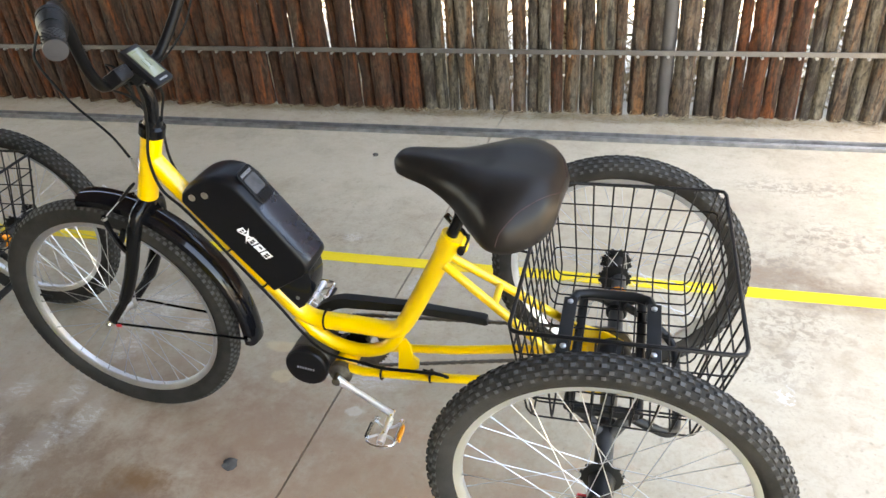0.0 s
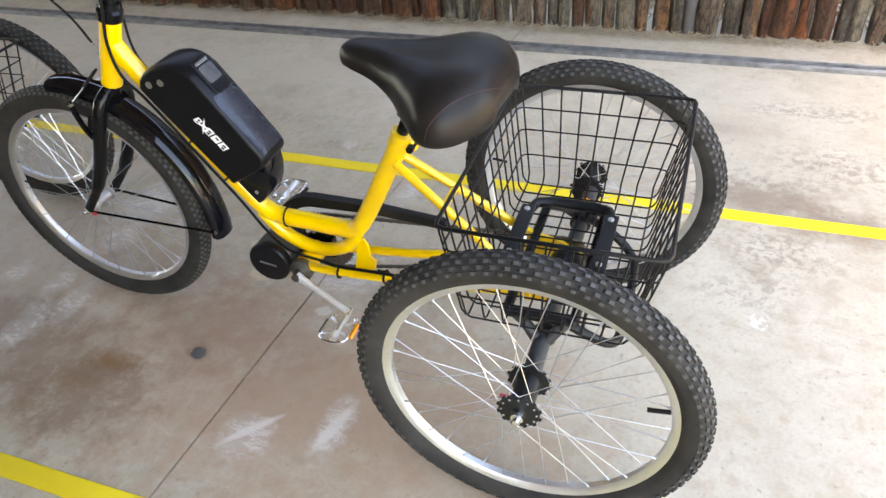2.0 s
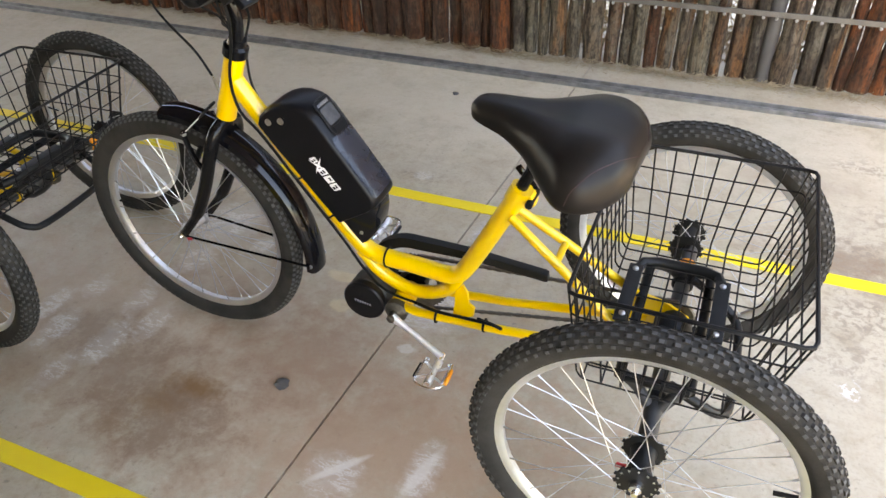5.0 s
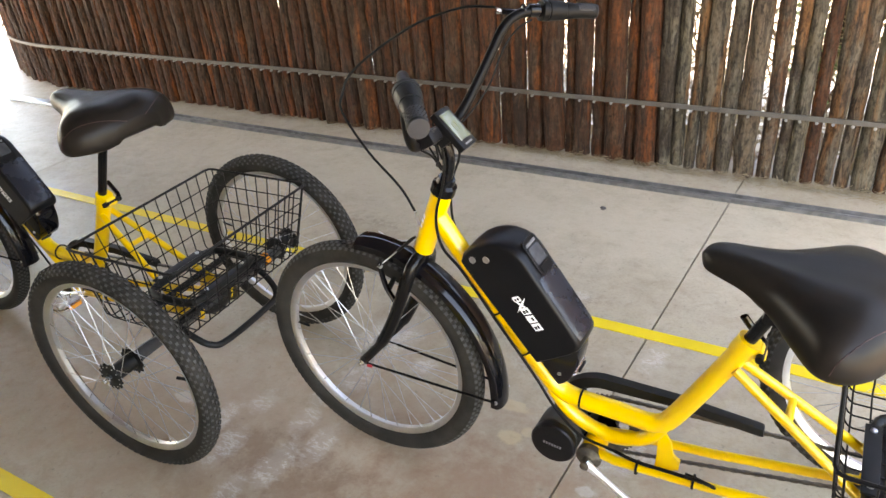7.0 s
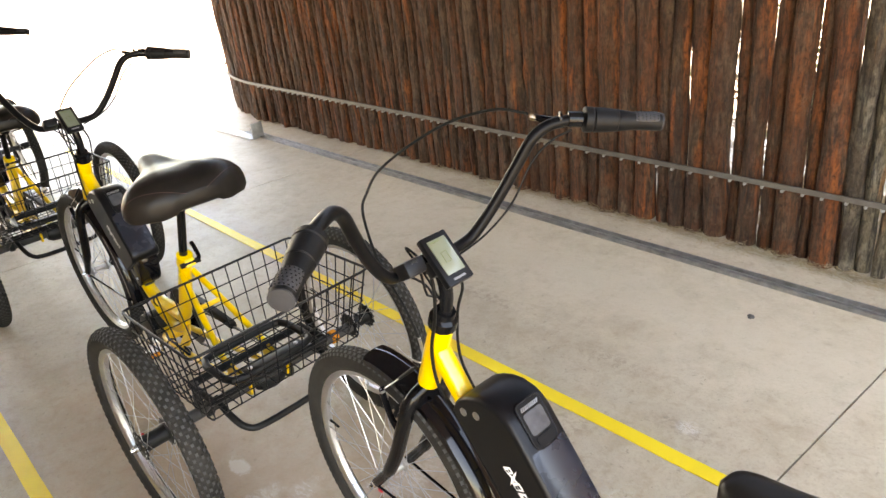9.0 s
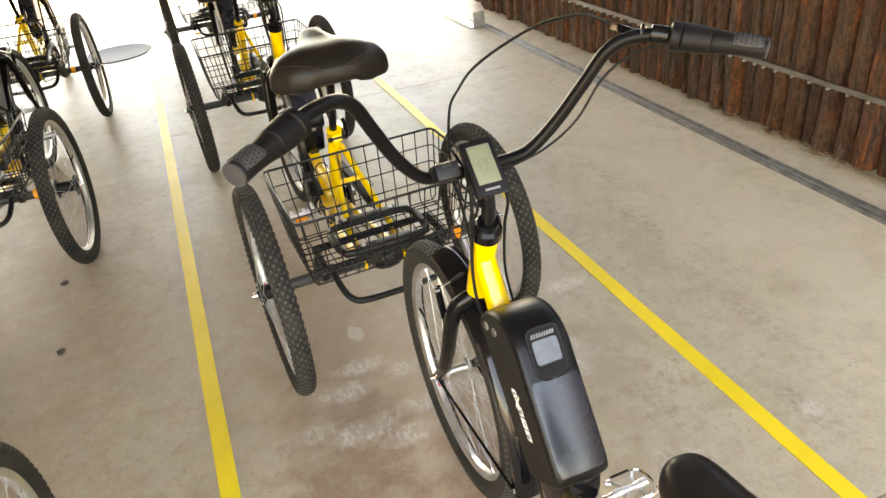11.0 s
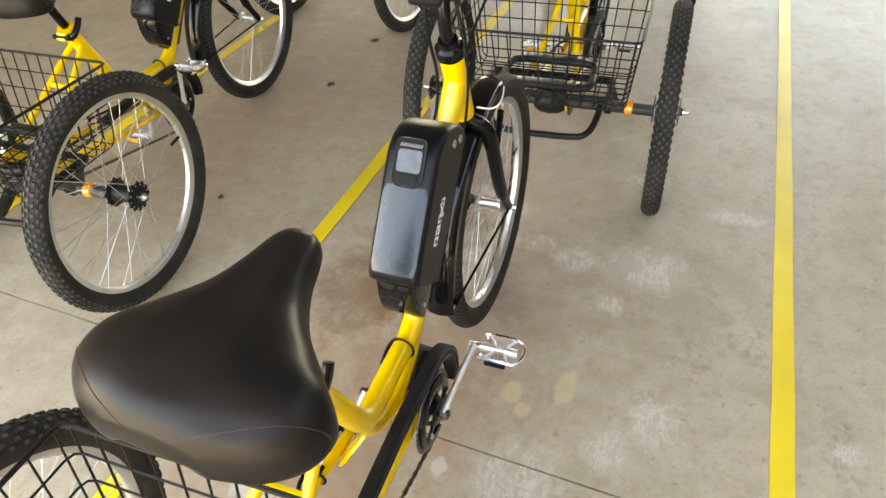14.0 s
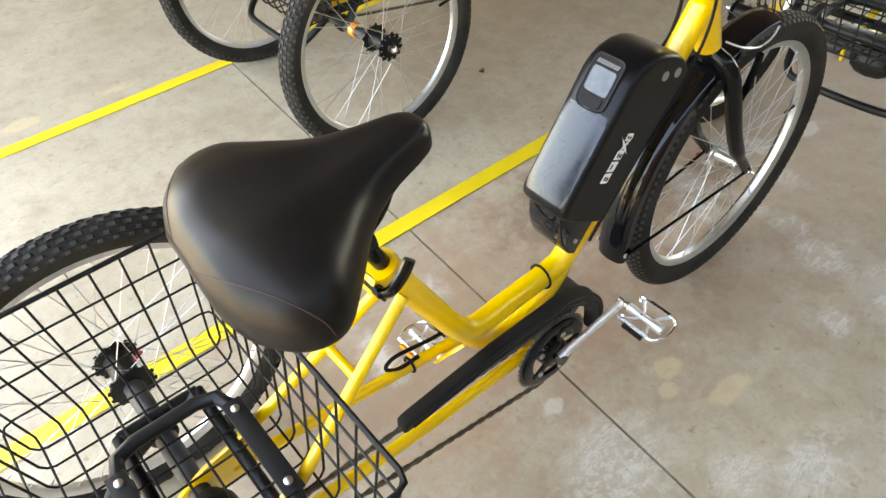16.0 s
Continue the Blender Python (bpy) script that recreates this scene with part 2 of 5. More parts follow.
STAINS_AND_TONES = [
    # broad patches come first: paler by the fence, browner in the lanes; darker spots follow
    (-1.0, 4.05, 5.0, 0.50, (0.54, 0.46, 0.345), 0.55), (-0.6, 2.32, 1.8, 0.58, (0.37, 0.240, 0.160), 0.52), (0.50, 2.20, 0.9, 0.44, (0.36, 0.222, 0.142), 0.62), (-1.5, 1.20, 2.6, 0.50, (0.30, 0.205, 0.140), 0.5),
    (0.15, 2.42, 0.42, 0.26, (0.27, 0.165, 0.105), 0.5), (-0.06, 2.06, 0.26, 0.16, EARTH_BROWN, 0.6), (-0.30, 2.16, 0.50, 0.22, EARTH_BROWN, 0.5), (-0.48, 2.28, 0.30, 0.12, EARTH_BROWN, 0.5), (-0.10, 2.62, 0.40, 0.22, EARTH_BROWN, 0.25),
    (1.60, 3.40, 0.30, 0.13, EARTH_BROWN, 0.7), (1.85, 3.30, 0.26, 0.13, EARTH_BROWN, 0.7), (1.45, 3.85, 0.30, 0.12, EARTH_BROWN, 0.35),
    (0.163, 2.634, 0.046, 0.032, SAND, 0.5), (0.109, 2.764, 0.075, 0.028, SAND, 0.5), (0.21, 2.677, 0.030, 0.022, SAND, 0.45), (0.436, 2.536, 0.030, 0.022, CHALK, 0.45), (-0.9, 2.35, 0.06, 0.03, CHALK, 0.5), (0.67, 0.53, 0.10, 0.03, SAND, 0.6),
    (1.0, 0.52, 0.08, 0.04, SAND, 0.55), (-0.25, 3.0, 0.35, 0.16, EARTH_BROWN, 0.2), (0.60, 2.72, 0.30, 0.20, EARTH_BROWN, 0.2),
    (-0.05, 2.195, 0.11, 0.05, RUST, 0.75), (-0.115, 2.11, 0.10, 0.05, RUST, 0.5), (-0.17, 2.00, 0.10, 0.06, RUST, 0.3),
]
WISPS = [
    (-0.715, 2.316, 0.05, 0.10, 0.8), (-0.61, 2.24, 0.06, 0.11, 0.8), (-0.454, 2.427, 0.05, 0.08, 0.8), (-0.42, 2.245, 0.06, 0.12, 1.0), (-0.475, 2.10, 0.05, 0.10, 0.7), (-0.345, 2.364, 0.05, 0.10, 0.9),
    (-0.789, 3.143, 0.05, 0.10, 0.9), (-0.44, 2.90, 0.13, 0.16, 1.0), (-0.931, 2.842, 0.08, 0.09, 0.7), (-0.42, 2.68, 0.07, 0.09, 0.9), (-0.47, 2.557, 0.06, 0.07, 0.8), (-0.243, 2.818, 0.05, 0.05, 0.9),
    (0.27, 2.90, 0.08, 0.07, 0.8), (0.153, 2.985, 0.09, 0.06, 0.8), (0.43, 2.70, 0.14, 0.11, 0.7), (0.45, 2.08, 0.08, 0.08, 0.9), (0.65, 2.16, 0.05, 0.12, 0.9), (0.45, 3.16, 0.05, 0.09, 0.9), (0.095, 3.43, 0.05, 0.04, 0.7), (-0.64, 2.44, 0.05, 0.07, 0.7),
]
STREAKS = [(0.385, 2.03, 0.51, 2.165, 0.014, 0.7), (0.62, 2.05, 0.675, 2.27, 0.020, 0.7)]
SPALL, PALE = (0.25, 0.195, 0.14), (0.50, 0.47, 0.40)
FLAKES = [
    (1.58, 3.44, 0.32, 0.17, SPALL, 0.9), (1.65, 3.14, 0.22, 0.20, SPALL, 0.8), (1.85, 3.64, 0.30, 0.16, SPALL, 0.8), (1.81, 4.05, 0.35, 0.10, SPALL, 0.7), (1.59, 2.92, 0.18, 0.12, SPALL, 0.5), (2.10, 3.30, 0.30, 0.22, SPALL, 0.7),
    (1.609, 2.813, 0.034, 0.045, (0.80, 0.80, 0.78), 0.95),
    (0.44, 2.74, 0.18, 0.13, PALE, 0.7), (0.135, 3.00, 0.20, 0.13, PALE, 0.5), (0.09, 3.42, 0.16, 0.06, SPALL, 0.6), (-0.30, 3.59, 0.22, 0.07, SPALL, 0.5), (-1.05, 3.65, 0.25, 0.06, SPALL, 0.6), (-1.55, 3.77, 0.25, 0.05, SPALL, 0.5), (-0.10, 3.06, 0.20, 0.10, SPALL, 0.45), (-0.20, 3.2, 0.16, 0.10, SPALL, 0.4),
]
CONCRETE = concrete("trowelled_concrete", (0.43, 0.358, 0.258), STAINS_AND_TONES, WISPS, STREAKS, FLAKES)
APRON = concrete("pale_concrete", (0.45, 0.40, 0.33))
JOINT = worn("joint_filler", (0.085, 0.075, 0.062), 0.9, vary=0.3, scale=60)


def line_paint():
    m = material("yellow_line_paint", (0.80, 0.56, 0.02), 0.5)
    n = Nodes(m)
    v = n.coords()
    colour = n.ramp(n.noise(v, 3, 5), (0.3, (0.73, 0.51, 0.014)), (0.7, (0.86, 0.63, 0.026)))
    wear = n.ramp(n.noise(v, 45, 6, 0.7), (0.66, (0, 0, 0)), (0.78, (0.5, 0.5, 0.5)))
    n.set("Base Color", n.mix(wear, colour, (0.45, 0.36, 0.2)))
    n.bump(n.noise(v, 160, 4), 0.15, 0.001)
    return m


LINE = line_paint()


def pole_bark(name, tones, strip, grey):
    """Half-peeled juniper: each pole has its own tone, strips of red inner wood and grey weathered patches."""
    m = material(name, tones[0], 0.85, gloss=0.25)
    n = Nodes(m)
    info = n.node("ObjectInfo")
    shift = n.node("Combine" + "XYZ")
    n.link(n.math("MULTIPLY", info.outputs["Random"], 37.0), shift.inputs[2])

    def shifted(scale):
        add = n.tree.nodes.new("ShaderNodeVectorMath")
        n.link(n.coords(scale), add.inputs[0])
        n.link(shift.outputs[0], add.inputs[1])
        return add.outputs[0]
    v, w = shifted((1, 1, 0.14)), shifted((1, 1, 0.55))
    strands = n.noise(v, 46, 7, 0.72, 0.6)
    patch = n.noise(w, 12, 8, 0.74, 0.3)
    scab = n.noise(w, 55, 7, 0.75, 0.3)
    tone = n.ramp(info.outputs["Random"], *((k / (len(tones) - 1), c) for k, c in enumerate(tones)))
    colour = n.mix(n.ramp(patch, (0.45, (0, 0, 0)), (0.64, (0.85, 0.85, 0.85))), tone, grey)
    colour = n.mix(n.ramp(n.noise(v, 9, 5, 0.6, 0.6), (0.52, (0, 0, 0)), (0.63, (0.85, 0.85, 0.85))), colour, strip)
    colour = n.mix(n.ramp(strands, (0.36, (0.9, 0.9, 0.9)), (0.56, (0, 0, 0))), colour, (0.014, 0.010, 0.008))
    colour = n.mix(n.ramp(scab, (0.48, (0, 0, 0)), (0.64, (0.8, 0.8, 0.8))), colour, tuple(c * 0.35 for c in tones[0]))
    n.set("Base Color", colour)
    n.bump(n.math("ADD", strands, n.math("ADD", n.math("MULTIPLY", patch, 0.6), n.math("MULTIPLY", scab, 0.9))), 1.0, 0.02)
    return m


BARK = pole_bark("juniper_bark", [(0.042, 0.030, 0.021), (0.078, 0.054, 0.035), (0.122, 0.090, 0.060), (0.130, 0.058, 0.026), (0.165, 0.134, 0.094), (0.136, 0.108, 0.068), (0.085, 0.058, 0.038)], (0.23, 0.100, 0.036), (0.185, 0.160, 0.120))
PIPE = worn("weathered_grey_pipe", (0.070, 0.062, 0.057), 0.6, gloss=0.3, vary=0.15, scale=10, bump=0.05)
# mostly for the west: redder bark, also darkened for the weaker light there
DIM_RED_BARK = pole_bark("dim_red_juniper_bark", [(0.052, 0.022, 0.012), (0.098, 0.038, 0.018), (0.105, 0.031, 0.011), (0.070, 0.040, 0.024), (0.118, 0.038, 0.013), (0.046, 0.019, 0.010)], (0.26, 0.070, 0.017), (0.105, 0.068, 0.043))
LEAF = worn("shrub_leaf", (0.10, 0.16, 0.035), 0.6, vary=0.4, scale=5)
RAIL_STEEL = worn("weathered_steel", (0.125, 0.112, 0.098), 0.55, metal=0.6, vary=0.25, scale=12, bump=0.1)
GALV = worn("galvanised_steel", (0.50, 0.52, 0.53), 0.4, metal=0.9, vary=0.15, scale=25)
TRACK_STEEL = worn("track_steel", (0.20, 0.196, 0.19), 0.36, metal=0.6, vary=0.35, scale=18)
TRACK_BED = worn("track_bed_steel", (0.30, 0.29, 0.27), 0.5, metal=0.5, vary=0.3, scale=14)
STRAW = worn("dry_straw", (0.33, 0.25, 0.15), 0.9, vary=0.35, scale=30)
WALL = worn("tan_stucco", (0.30, 0.235, 0.17), 0.9, vary=0.1, scale=3, bump=0.4, grain=90)
ROOF = worn("timber_boards", (0.11, 0.078, 0.05), 0.7, vary=0.25, scale=4)
IRON = worn("cast_iron", (0.030, 0.029, 0.028), 0.7, metal=0.1, vary=0.3, scale=40)
STONE = worn("dark_pebble", (0.05, 0.045, 0.042), 0.8, vary=0.3, scale=60)


# ---- mesh helpers ----
def part(name, bm, mat, parent=None, label="", smooth=True):
    me = bpy.data.meshes.new(name)
    bmesh.ops.recalc_face_normals(bm, faces=bm.faces)
    bm.to_mesh(me)
    bm.free()
    mats = mat if isinstance(mat, (list, tuple)) else [mat]
    for one in mats:
        me.materials.append(one)
    if smooth:
        for p in me.polygons:
            p.use_smooth = True
        me.set_sharp_from_angle(angle=radians(38))
    ob = new(name, me)
    ob.parent = parent
    if label:
        ob["label"] = label
    return ob


def share(name, mesh, parent, m=None):
    ob = new(name, mesh)
    ob.parent = parent
    if m is not None:
        ob.matrix_basis = m
    return ob


def empty(name, label, category, group="", kind=""):
    return tagged(new(name), label, category, group, kind)


def spline(points, steps=6):
    """A smooth line through the points."""
    p = [Vector(q) for q in points]
    p = [2 * p[0] - p[1]] + p + [2 * p[-1] - p[-2]]
    out = []
    for a, b, c, d in zip(p, p[1:], p[2:], p[3:]):
        for k in range(steps):
            t = k / steps
            out.append(0.5 * (2 * b + (c - a) * t + (2 * a - 5 * b + 4 * c - d) * t * t + (3 * b - a - 3 * c + d) * t ** 3))
    return out + [p[-2]]


def tube(points, radius, sides=10, bm=None, closed=False, flat=1.0, up=None):
    """A round bar along the points; radius may be a list; flat squeezes it along the frame's second axis."""
    bm = bm or bmesh.new()
    pts = [Vector(q) for q in points]
    count = len(pts)
    radii = radius if isinstance(radius, (list, tuple)) else [radius] * count
    ways = []
    for i in range(count):
        a = pts[(i - 1) % count] if closed or i else pts[0]
        b = pts[(i + 1) % count] if closed or i < count - 1 else pts[-1]
        ways.append((b - a).normalized())
    ref = Vector(up) if up else (Vector((0, 0, 1)) if abs(ways[0].z) < 0.9 else Vector((1, 0, 0)))
    n1 = (ref - ways[0] * ref.dot(ways[0])).normalized()
    rings = []
    for p, w, r in zip(pts, ways, radii):
        n1 = (n1 - w * n1.dot(w)).normalized()
        n2 = w.cross(n1)
        rings.append([bm.verts.new(p + (n1 * math.cos(a) * flat + n2 * math.sin(a)) * r) for a in (2 * math.pi * k / sides for k in range(sides))])
    pairs = list(zip(rings, rings[1:])) + ([(rings[-1], rings[0])] if closed else [])
    for r1, r2 in pairs:
        for k in range(sides):
            bm.faces.new((r1[k], r1[(k + 1) % sides], r2[(k + 1) % sides], r2[k]))
    if not closed:
        bm.faces.new(rings[0][::-1])
        bm.faces.new(rings[-1])
    return bm


def lathe(profile, sides=48, bm=None, axis="y", at=(0, 0, 0), closed=False):
    """Turns (radius, height) pairs about an axis through at."""
    bm = bm or bmesh.new()
    at = Vector(at)
    rings = []
    for r, h in profile:
        ring = []
        for k in range(sides):
            a = 2 * math.pi * k / sides
            c, s = r * math.cos(a), r * math.sin(a)
            ring.append(bm.verts.new(at + Vector({"y": (c, h, s), "z": (c, s, h), "x": (h, c, s)}[axis])))
        rings.append(ring)
    pairs = list(zip(rings, rings[1:])) + ([(rings[-1], rings[0])] if closed else [])
    for r1, r2 in pairs:
        for k in range(sides):
            bm.faces.new((r1[k], r1[(k + 1) % sides], r2[(k + 1) % sides], r2[k]))
    if not closed:
        bm.faces.new(rings[0][::-1])
        bm.faces.new(rings[-1])
    return bm


def box(size, m=None, bevel=0.0, bm=None, segments=2):
    bm = bm or bmesh.new()
    made = bmesh.ops.create_cube(bm, size=1.0, matrix=Matrix.Diagonal((*size, 1)))["verts"]
    if bevel:
        edges = list({e for v in made for e in v.link_edges})
        made = list({v for f in bmesh.ops.bevel(bm, geom=edges, offset=bevel, segments=segments, affect="EDGES", profile=0.6)["faces"] for v in f.verts} | {v for v in made if v.is_valid})
    if m is not None:
        bmesh.ops.transform(bm, matrix=m, verts=made)
    return bm


def prism(outline, y0, y1, bevel=0.0, bm=None):
    """An outline of (x, z) pairs made solid from y0 to y1."""
    bm = bm or bmesh.new()
    a = [bm.verts.new((x, y0, z)) for x, z in outline]
    b = [bm.verts.new((x, y1, z)) for x, z in outline]
    faces = [bm.faces.new(a), bm.faces.new(b[::-1])]
    n = len(outline)
    for k in range(n):
        bm.faces.new((a[k], b[k], b[(k + 1) % n], a[(k + 1) % n]))
    if bevel:
        bmesh.ops.bevel(bm, geom=[e for f in faces for e in f.edges], offset=bevel, segments=2, affect="EDGES", profile=0.6)
    return bm


def arc(cx, cz, r, a0, a1, n):
    return [(cx + r * math.cos(radians(a0 + (a1 - a0) * k / n)), cz + r * math.sin(radians(a0 + (a1 - a0) * k / n))) for k in range(n + 1)]


# ---- the shelter: floor, lines, fence, unseen roof and added light-blocking wall ----
X_WEST, X_EAST, Y_SOUTH, Y_FENCE = -8.2, 1.9, -1.3, 4.75
LINES = (("N", 3.288), ("S", 1.834), ("T", 0.650))
JOINTS = (-3.38, 0.360, 4.1)


def ground():
    bm = bmesh.new()
    for x0, x1, y0, y1 in ((-300, 300, -300, 300),):
        bm.faces.new([bm.verts.new(p) for p in ((x0, y0, -0.06), (x1, y0, -0.06), (x1, y1, -0.06), (x0, y1, -0.06))])
    tagged(part("ground", bm, APRON), "pale sunlit concrete yard round the shelter", "ground", kind="structure")


def floor():
    top = tagged(part("floor", box((24, 30, 0.03), pose(0, 0, -0.03)), JOINT), "tan trowelled concrete floor with sawn joints", "floor", kind="structure")
    edges = [-12.0, *JOINTS, 12.0]
    # the sawn joints run a little askew
    gap = 0.003
    for a, b in zip(edges, edges[1:]):
        skew = [(a + gap - 0.93, -15.0), (b - gap - 0.93, -15.0), (b - gap + 0.66, 15.0), (a + gap + 0.66, 15.0)]
        bm = bmesh.new()
        low = [bm.verts.new((x, y, -0.05)) for x, y in skew]
        high = [bm.verts.new((x, y, 0.0)) for x, y in skew]
        bm.faces.new(low[::-1]), bm.faces.new(high)
        for k in range(4):
            bm.faces.new((low[k], low[(k + 1) % 4], high[(k + 1) % 4], high[k]))
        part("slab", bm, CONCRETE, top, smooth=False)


def painted_lines():
    for k, (_, y) in enumerate(LINES):
        bm = bmesh.new()
        rng = random.Random(k)
        cells = 90
        rows = []
        for i in range(cells + 1):
            x = -9.5 + 15.5 * i / cells
            j = rng.uniform(-0.0012, 0.0012)
            rows.append([bm.verts.new((x, y - 0.027 + j, 0.001)), bm.verts.new((x, y - 0.027 + j, 0.004)), bm.verts.new((x, y + 0.027 + j, 0.004)), bm.verts.new((x, y + 0.027 + j, 0.001))])
        for a, b in zip(rows, rows[1:]):
            for q in range(3):
                bm.faces.new((a[q], b[q], b[q + 1], a[q + 1]))
        tagged(part("painted_line", bm, LINE, smooth=False), "yellow painted lane line on the concrete floor", "floor line", "lane lines", "structure")


def pole_mesh(rng, height, radius):
    """A slightly bent, uneven juniper pole standing at the origin, with knots and flaking bark."""
    sides, rings = 14, 44
    bm = bmesh.new()
    px, py = rng.uniform(-9, 9), rng.uniform(-9, 9)
    lean = Vector((rng.uniform(-0.003, 0.003), rng.uniform(-0.006, 0.006), 0))
    knots = [(rng.uniform(0, height), rng.uniform(0, 6.28), rng.uniform(0.10, 0.28)) for _ in range(7)]
    grid = []
    for i in range(rings + 1):
        z = height * i / rings
        c = Vector((noise.noise((px, z * 0.9, 0)) * 0.009, noise.noise((py, z * 0.9, 5)) * 0.014, z)) + lean * z
        row = []
        for k in range(sides):
            a = 2 * math.pi * k / sides
            x, y = math.cos(a), math.sin(a)
            r = radius * (1 - 0.07 * z / height) * (1 + 0.20 * noise.noise((px + x, py + y, z * 1.6)) + 0.15 * noise.noise((px + 2.6 * x, py + 2.6 * y, z * 9.0)))
            for kz, ka, ks in knots:
                r += radius * ks * math.exp(-((z - kz) / 0.04) ** 2) * max(0.0, math.cos(a - ka)) ** 4
            row.append(bm.verts.new(c + Vector((r * x, r * y, 0))))
        grid.append(row)
    for r1, r2 in zip(grid, grid[1:]):
        for k in range(sides):
            bm.faces.new((r1[k], r1[(k + 1) % sides], r2[(k + 1) % sides], r2[k]))
    bm.faces.new(grid[0][::-1])
    bm.faces.new(grid[-1])
    return bm


def fence_line(s):
    """The fence's centre line: straight along the track, then round a bend away from the lanes. Gives place and heading."""
    straight, r = 9.75, 2.3
    if s < straight:
        return Vector((5.0 - s, Y_FENCE, 0)), 180.0
    a = (s - straight) / r
    if a < radians(115):
        return Vector((5.0 - straight - r * math.sin(a), Y_FENCE + r - r * math.cos(a), 0)), 180.0 - math.degrees(a)
    e = s - straight - r * radians(115)
    a = radians(115)
    return Vector((5.0 - straight - r * math.sin(a) - e * math.cos(a), Y_FENCE + r - r * math.cos(a) + e * math.sin(a), 0)), 65.0


def fence():
    rng = random.Random(11)
    whole = tagged(new("fence"), "rustic fence of upright juniper poles bolted to a steel rail", "fence", kind="structure")
    s, spots = 0.0, []
    while s < 14.2:
        r = rng.choice((0.033, 0.038, 0.043, 0.048, 0.055)) * rng.uniform(0.93, 1.07) * (0.86 if s < 4.9 else 1.0)
        s += r
        place, _ = fence_line(s)
        shape = pole_mesh(rng, 2.44 + rng.uniform(-0.06, 0.06), r)
        bark = DIM_RED_BARK if s > 4.8 + rng.uniform(-0.9, 0.9) or s < 4.0 and rng.random() < 0.28 else BARK
        if abs(s - 3.733) < 0.040 and not any(abs(q - 3.733) < 0.040 for q, _ in spots):
            # one smooth pipe stands among the poles
            pole = part("pole", tube([(0, 0, 0), (0, 0, 2.44)], 0.034, 20), PIPE, whole, "smooth grey pipe among the poles")
        else:
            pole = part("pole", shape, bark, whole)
        pole.location = place + Vector((rng.uniform(-0.004, 0.004), rng.uniform(-0.008, 0.012), rng.choice((0.002, 0.004, 0.006, 0.010, 0.016))))
        pole.rotation_euler = (rng.uniform(-0.005, 0.005), rng.uniform(-0.005, 0.005), rng.uniform(0, 6.28))
        spots.append((s, r))
        s += r + (rng.choice((-0.003, 0.001, 0.005, 0.009, 0.013)) if s < 4.9 else rng.choice((-0.008, -0.006, -0.004, -0.002, 0.0)))
    # steel flat bar on the side of the lanes, with a bolt to each pole
    bm = bmesh.new()
    rows = []
    for i in range(240):
        p, head = fence_line(14.0 * i / 239)
        out = Vector((math.sin(radians(head)), math.cos(radians(head)), 0))
        out = Vector((0, -1, 0)) if head == 180.0 else Vector((-math.sin(radians(180 - head)), -math.cos(radians(180 - head)), 0))
        f = p + out * 0.080
        b = p + out * 0.070
        rows.append([bm.verts.new(q) for q in (f + Vector((0, 0, 0.336)), f + Vector((0, 0, 0.358)), b + Vector((0, 0, 0.358)), b + Vector((0, 0, 0.336)))])
    for a, b in zip(rows, rows[1:]):
        for q in range(4):
            bm.faces.new((a[q], a[(q + 1) % 4], b[(q + 1) % 4], b[q]))
    rail = part("rail", bm, RAIL_STEEL, whole, "brown weathered steel flat bar")
    bolt = part("bolt", lathe([(0.0045, -0.040), (0.0045, 0.0), (0.0075, 0.0), (0.0075, 0.003), (0.0045, 0.004), (0.0045, 0.009), (0.003, 0.010)], 8, axis="y"), TRACK_BED, rail)
    for k, (s, _) in enumerate(spots):
        p, head = fence_line(s)
        if s > 9.75:
            continue
        m = Matrix.Translation(p + Vector((0, -0.072, 0.327))) @ pose(0, 0, 0, 0, 0, 180)
        if k == 0:
            bolt.matrix_basis = m
        else:
            share("bolt", bolt.data, rail, m)
    # straw and bark litter at the foot of the poles
    bm = bmesh.new()
    for _ in range(3200):
        x = rng.triangular(-3.0, 2.8, 1.2)
        y = Y_FENCE - 0.05 - abs(rng.gauss(0, 0.035))
        a, ln = rng.uniform(0, 6.28), rng.uniform(0.015, 0.06)
        d, e = Vector((math.cos(a), math.sin(a) * 0.6, rng.uniform(-0.1, 0.25))) * ln, Vector((-math.sin(a), math.cos(a), 0)) * 0.0014
        o = Vector((x, y, 0.006 + rng.uniform(0, 0.02)))
        bm.faces.new([bm.verts.new(q) for q in (o - e, o + e, o + d + e, o + d - e)])
    brush = bmesh.new()
    for _ in range(16000):
        o = Vector((rng.uniform(-5.5, 4.6), Y_FENCE + rng.uniform(0.12, 0.55), rng.uniform(0.0, 1.0) ** 2.2 * 1.6))
        d = Vector((rng.gauss(0, 0.6), rng.gauss(0, 0.3), rng.gauss(0.3, 0.6))).normalized() * rng.uniform(0.06, 0.22)
        e = d.cross(Vector((0, 1, 0))).normalized() * rng.uniform(0.002, 0.006)
        brush.faces.new([brush.verts.new(q) for q in (o - e, o + e, o + d + e * 0.3, o + d - e * 0.3)])
    tagged(part("dry_brush", brush, STRAW, smooth=False), "dry grass and twigs standing behind the fence", "dry grass", kind="stuff")
    tagged(part("straw_litter", bm, STRAW, smooth=False), "dry straw and bark litter along the fence foot", "litter", kind="stuff")


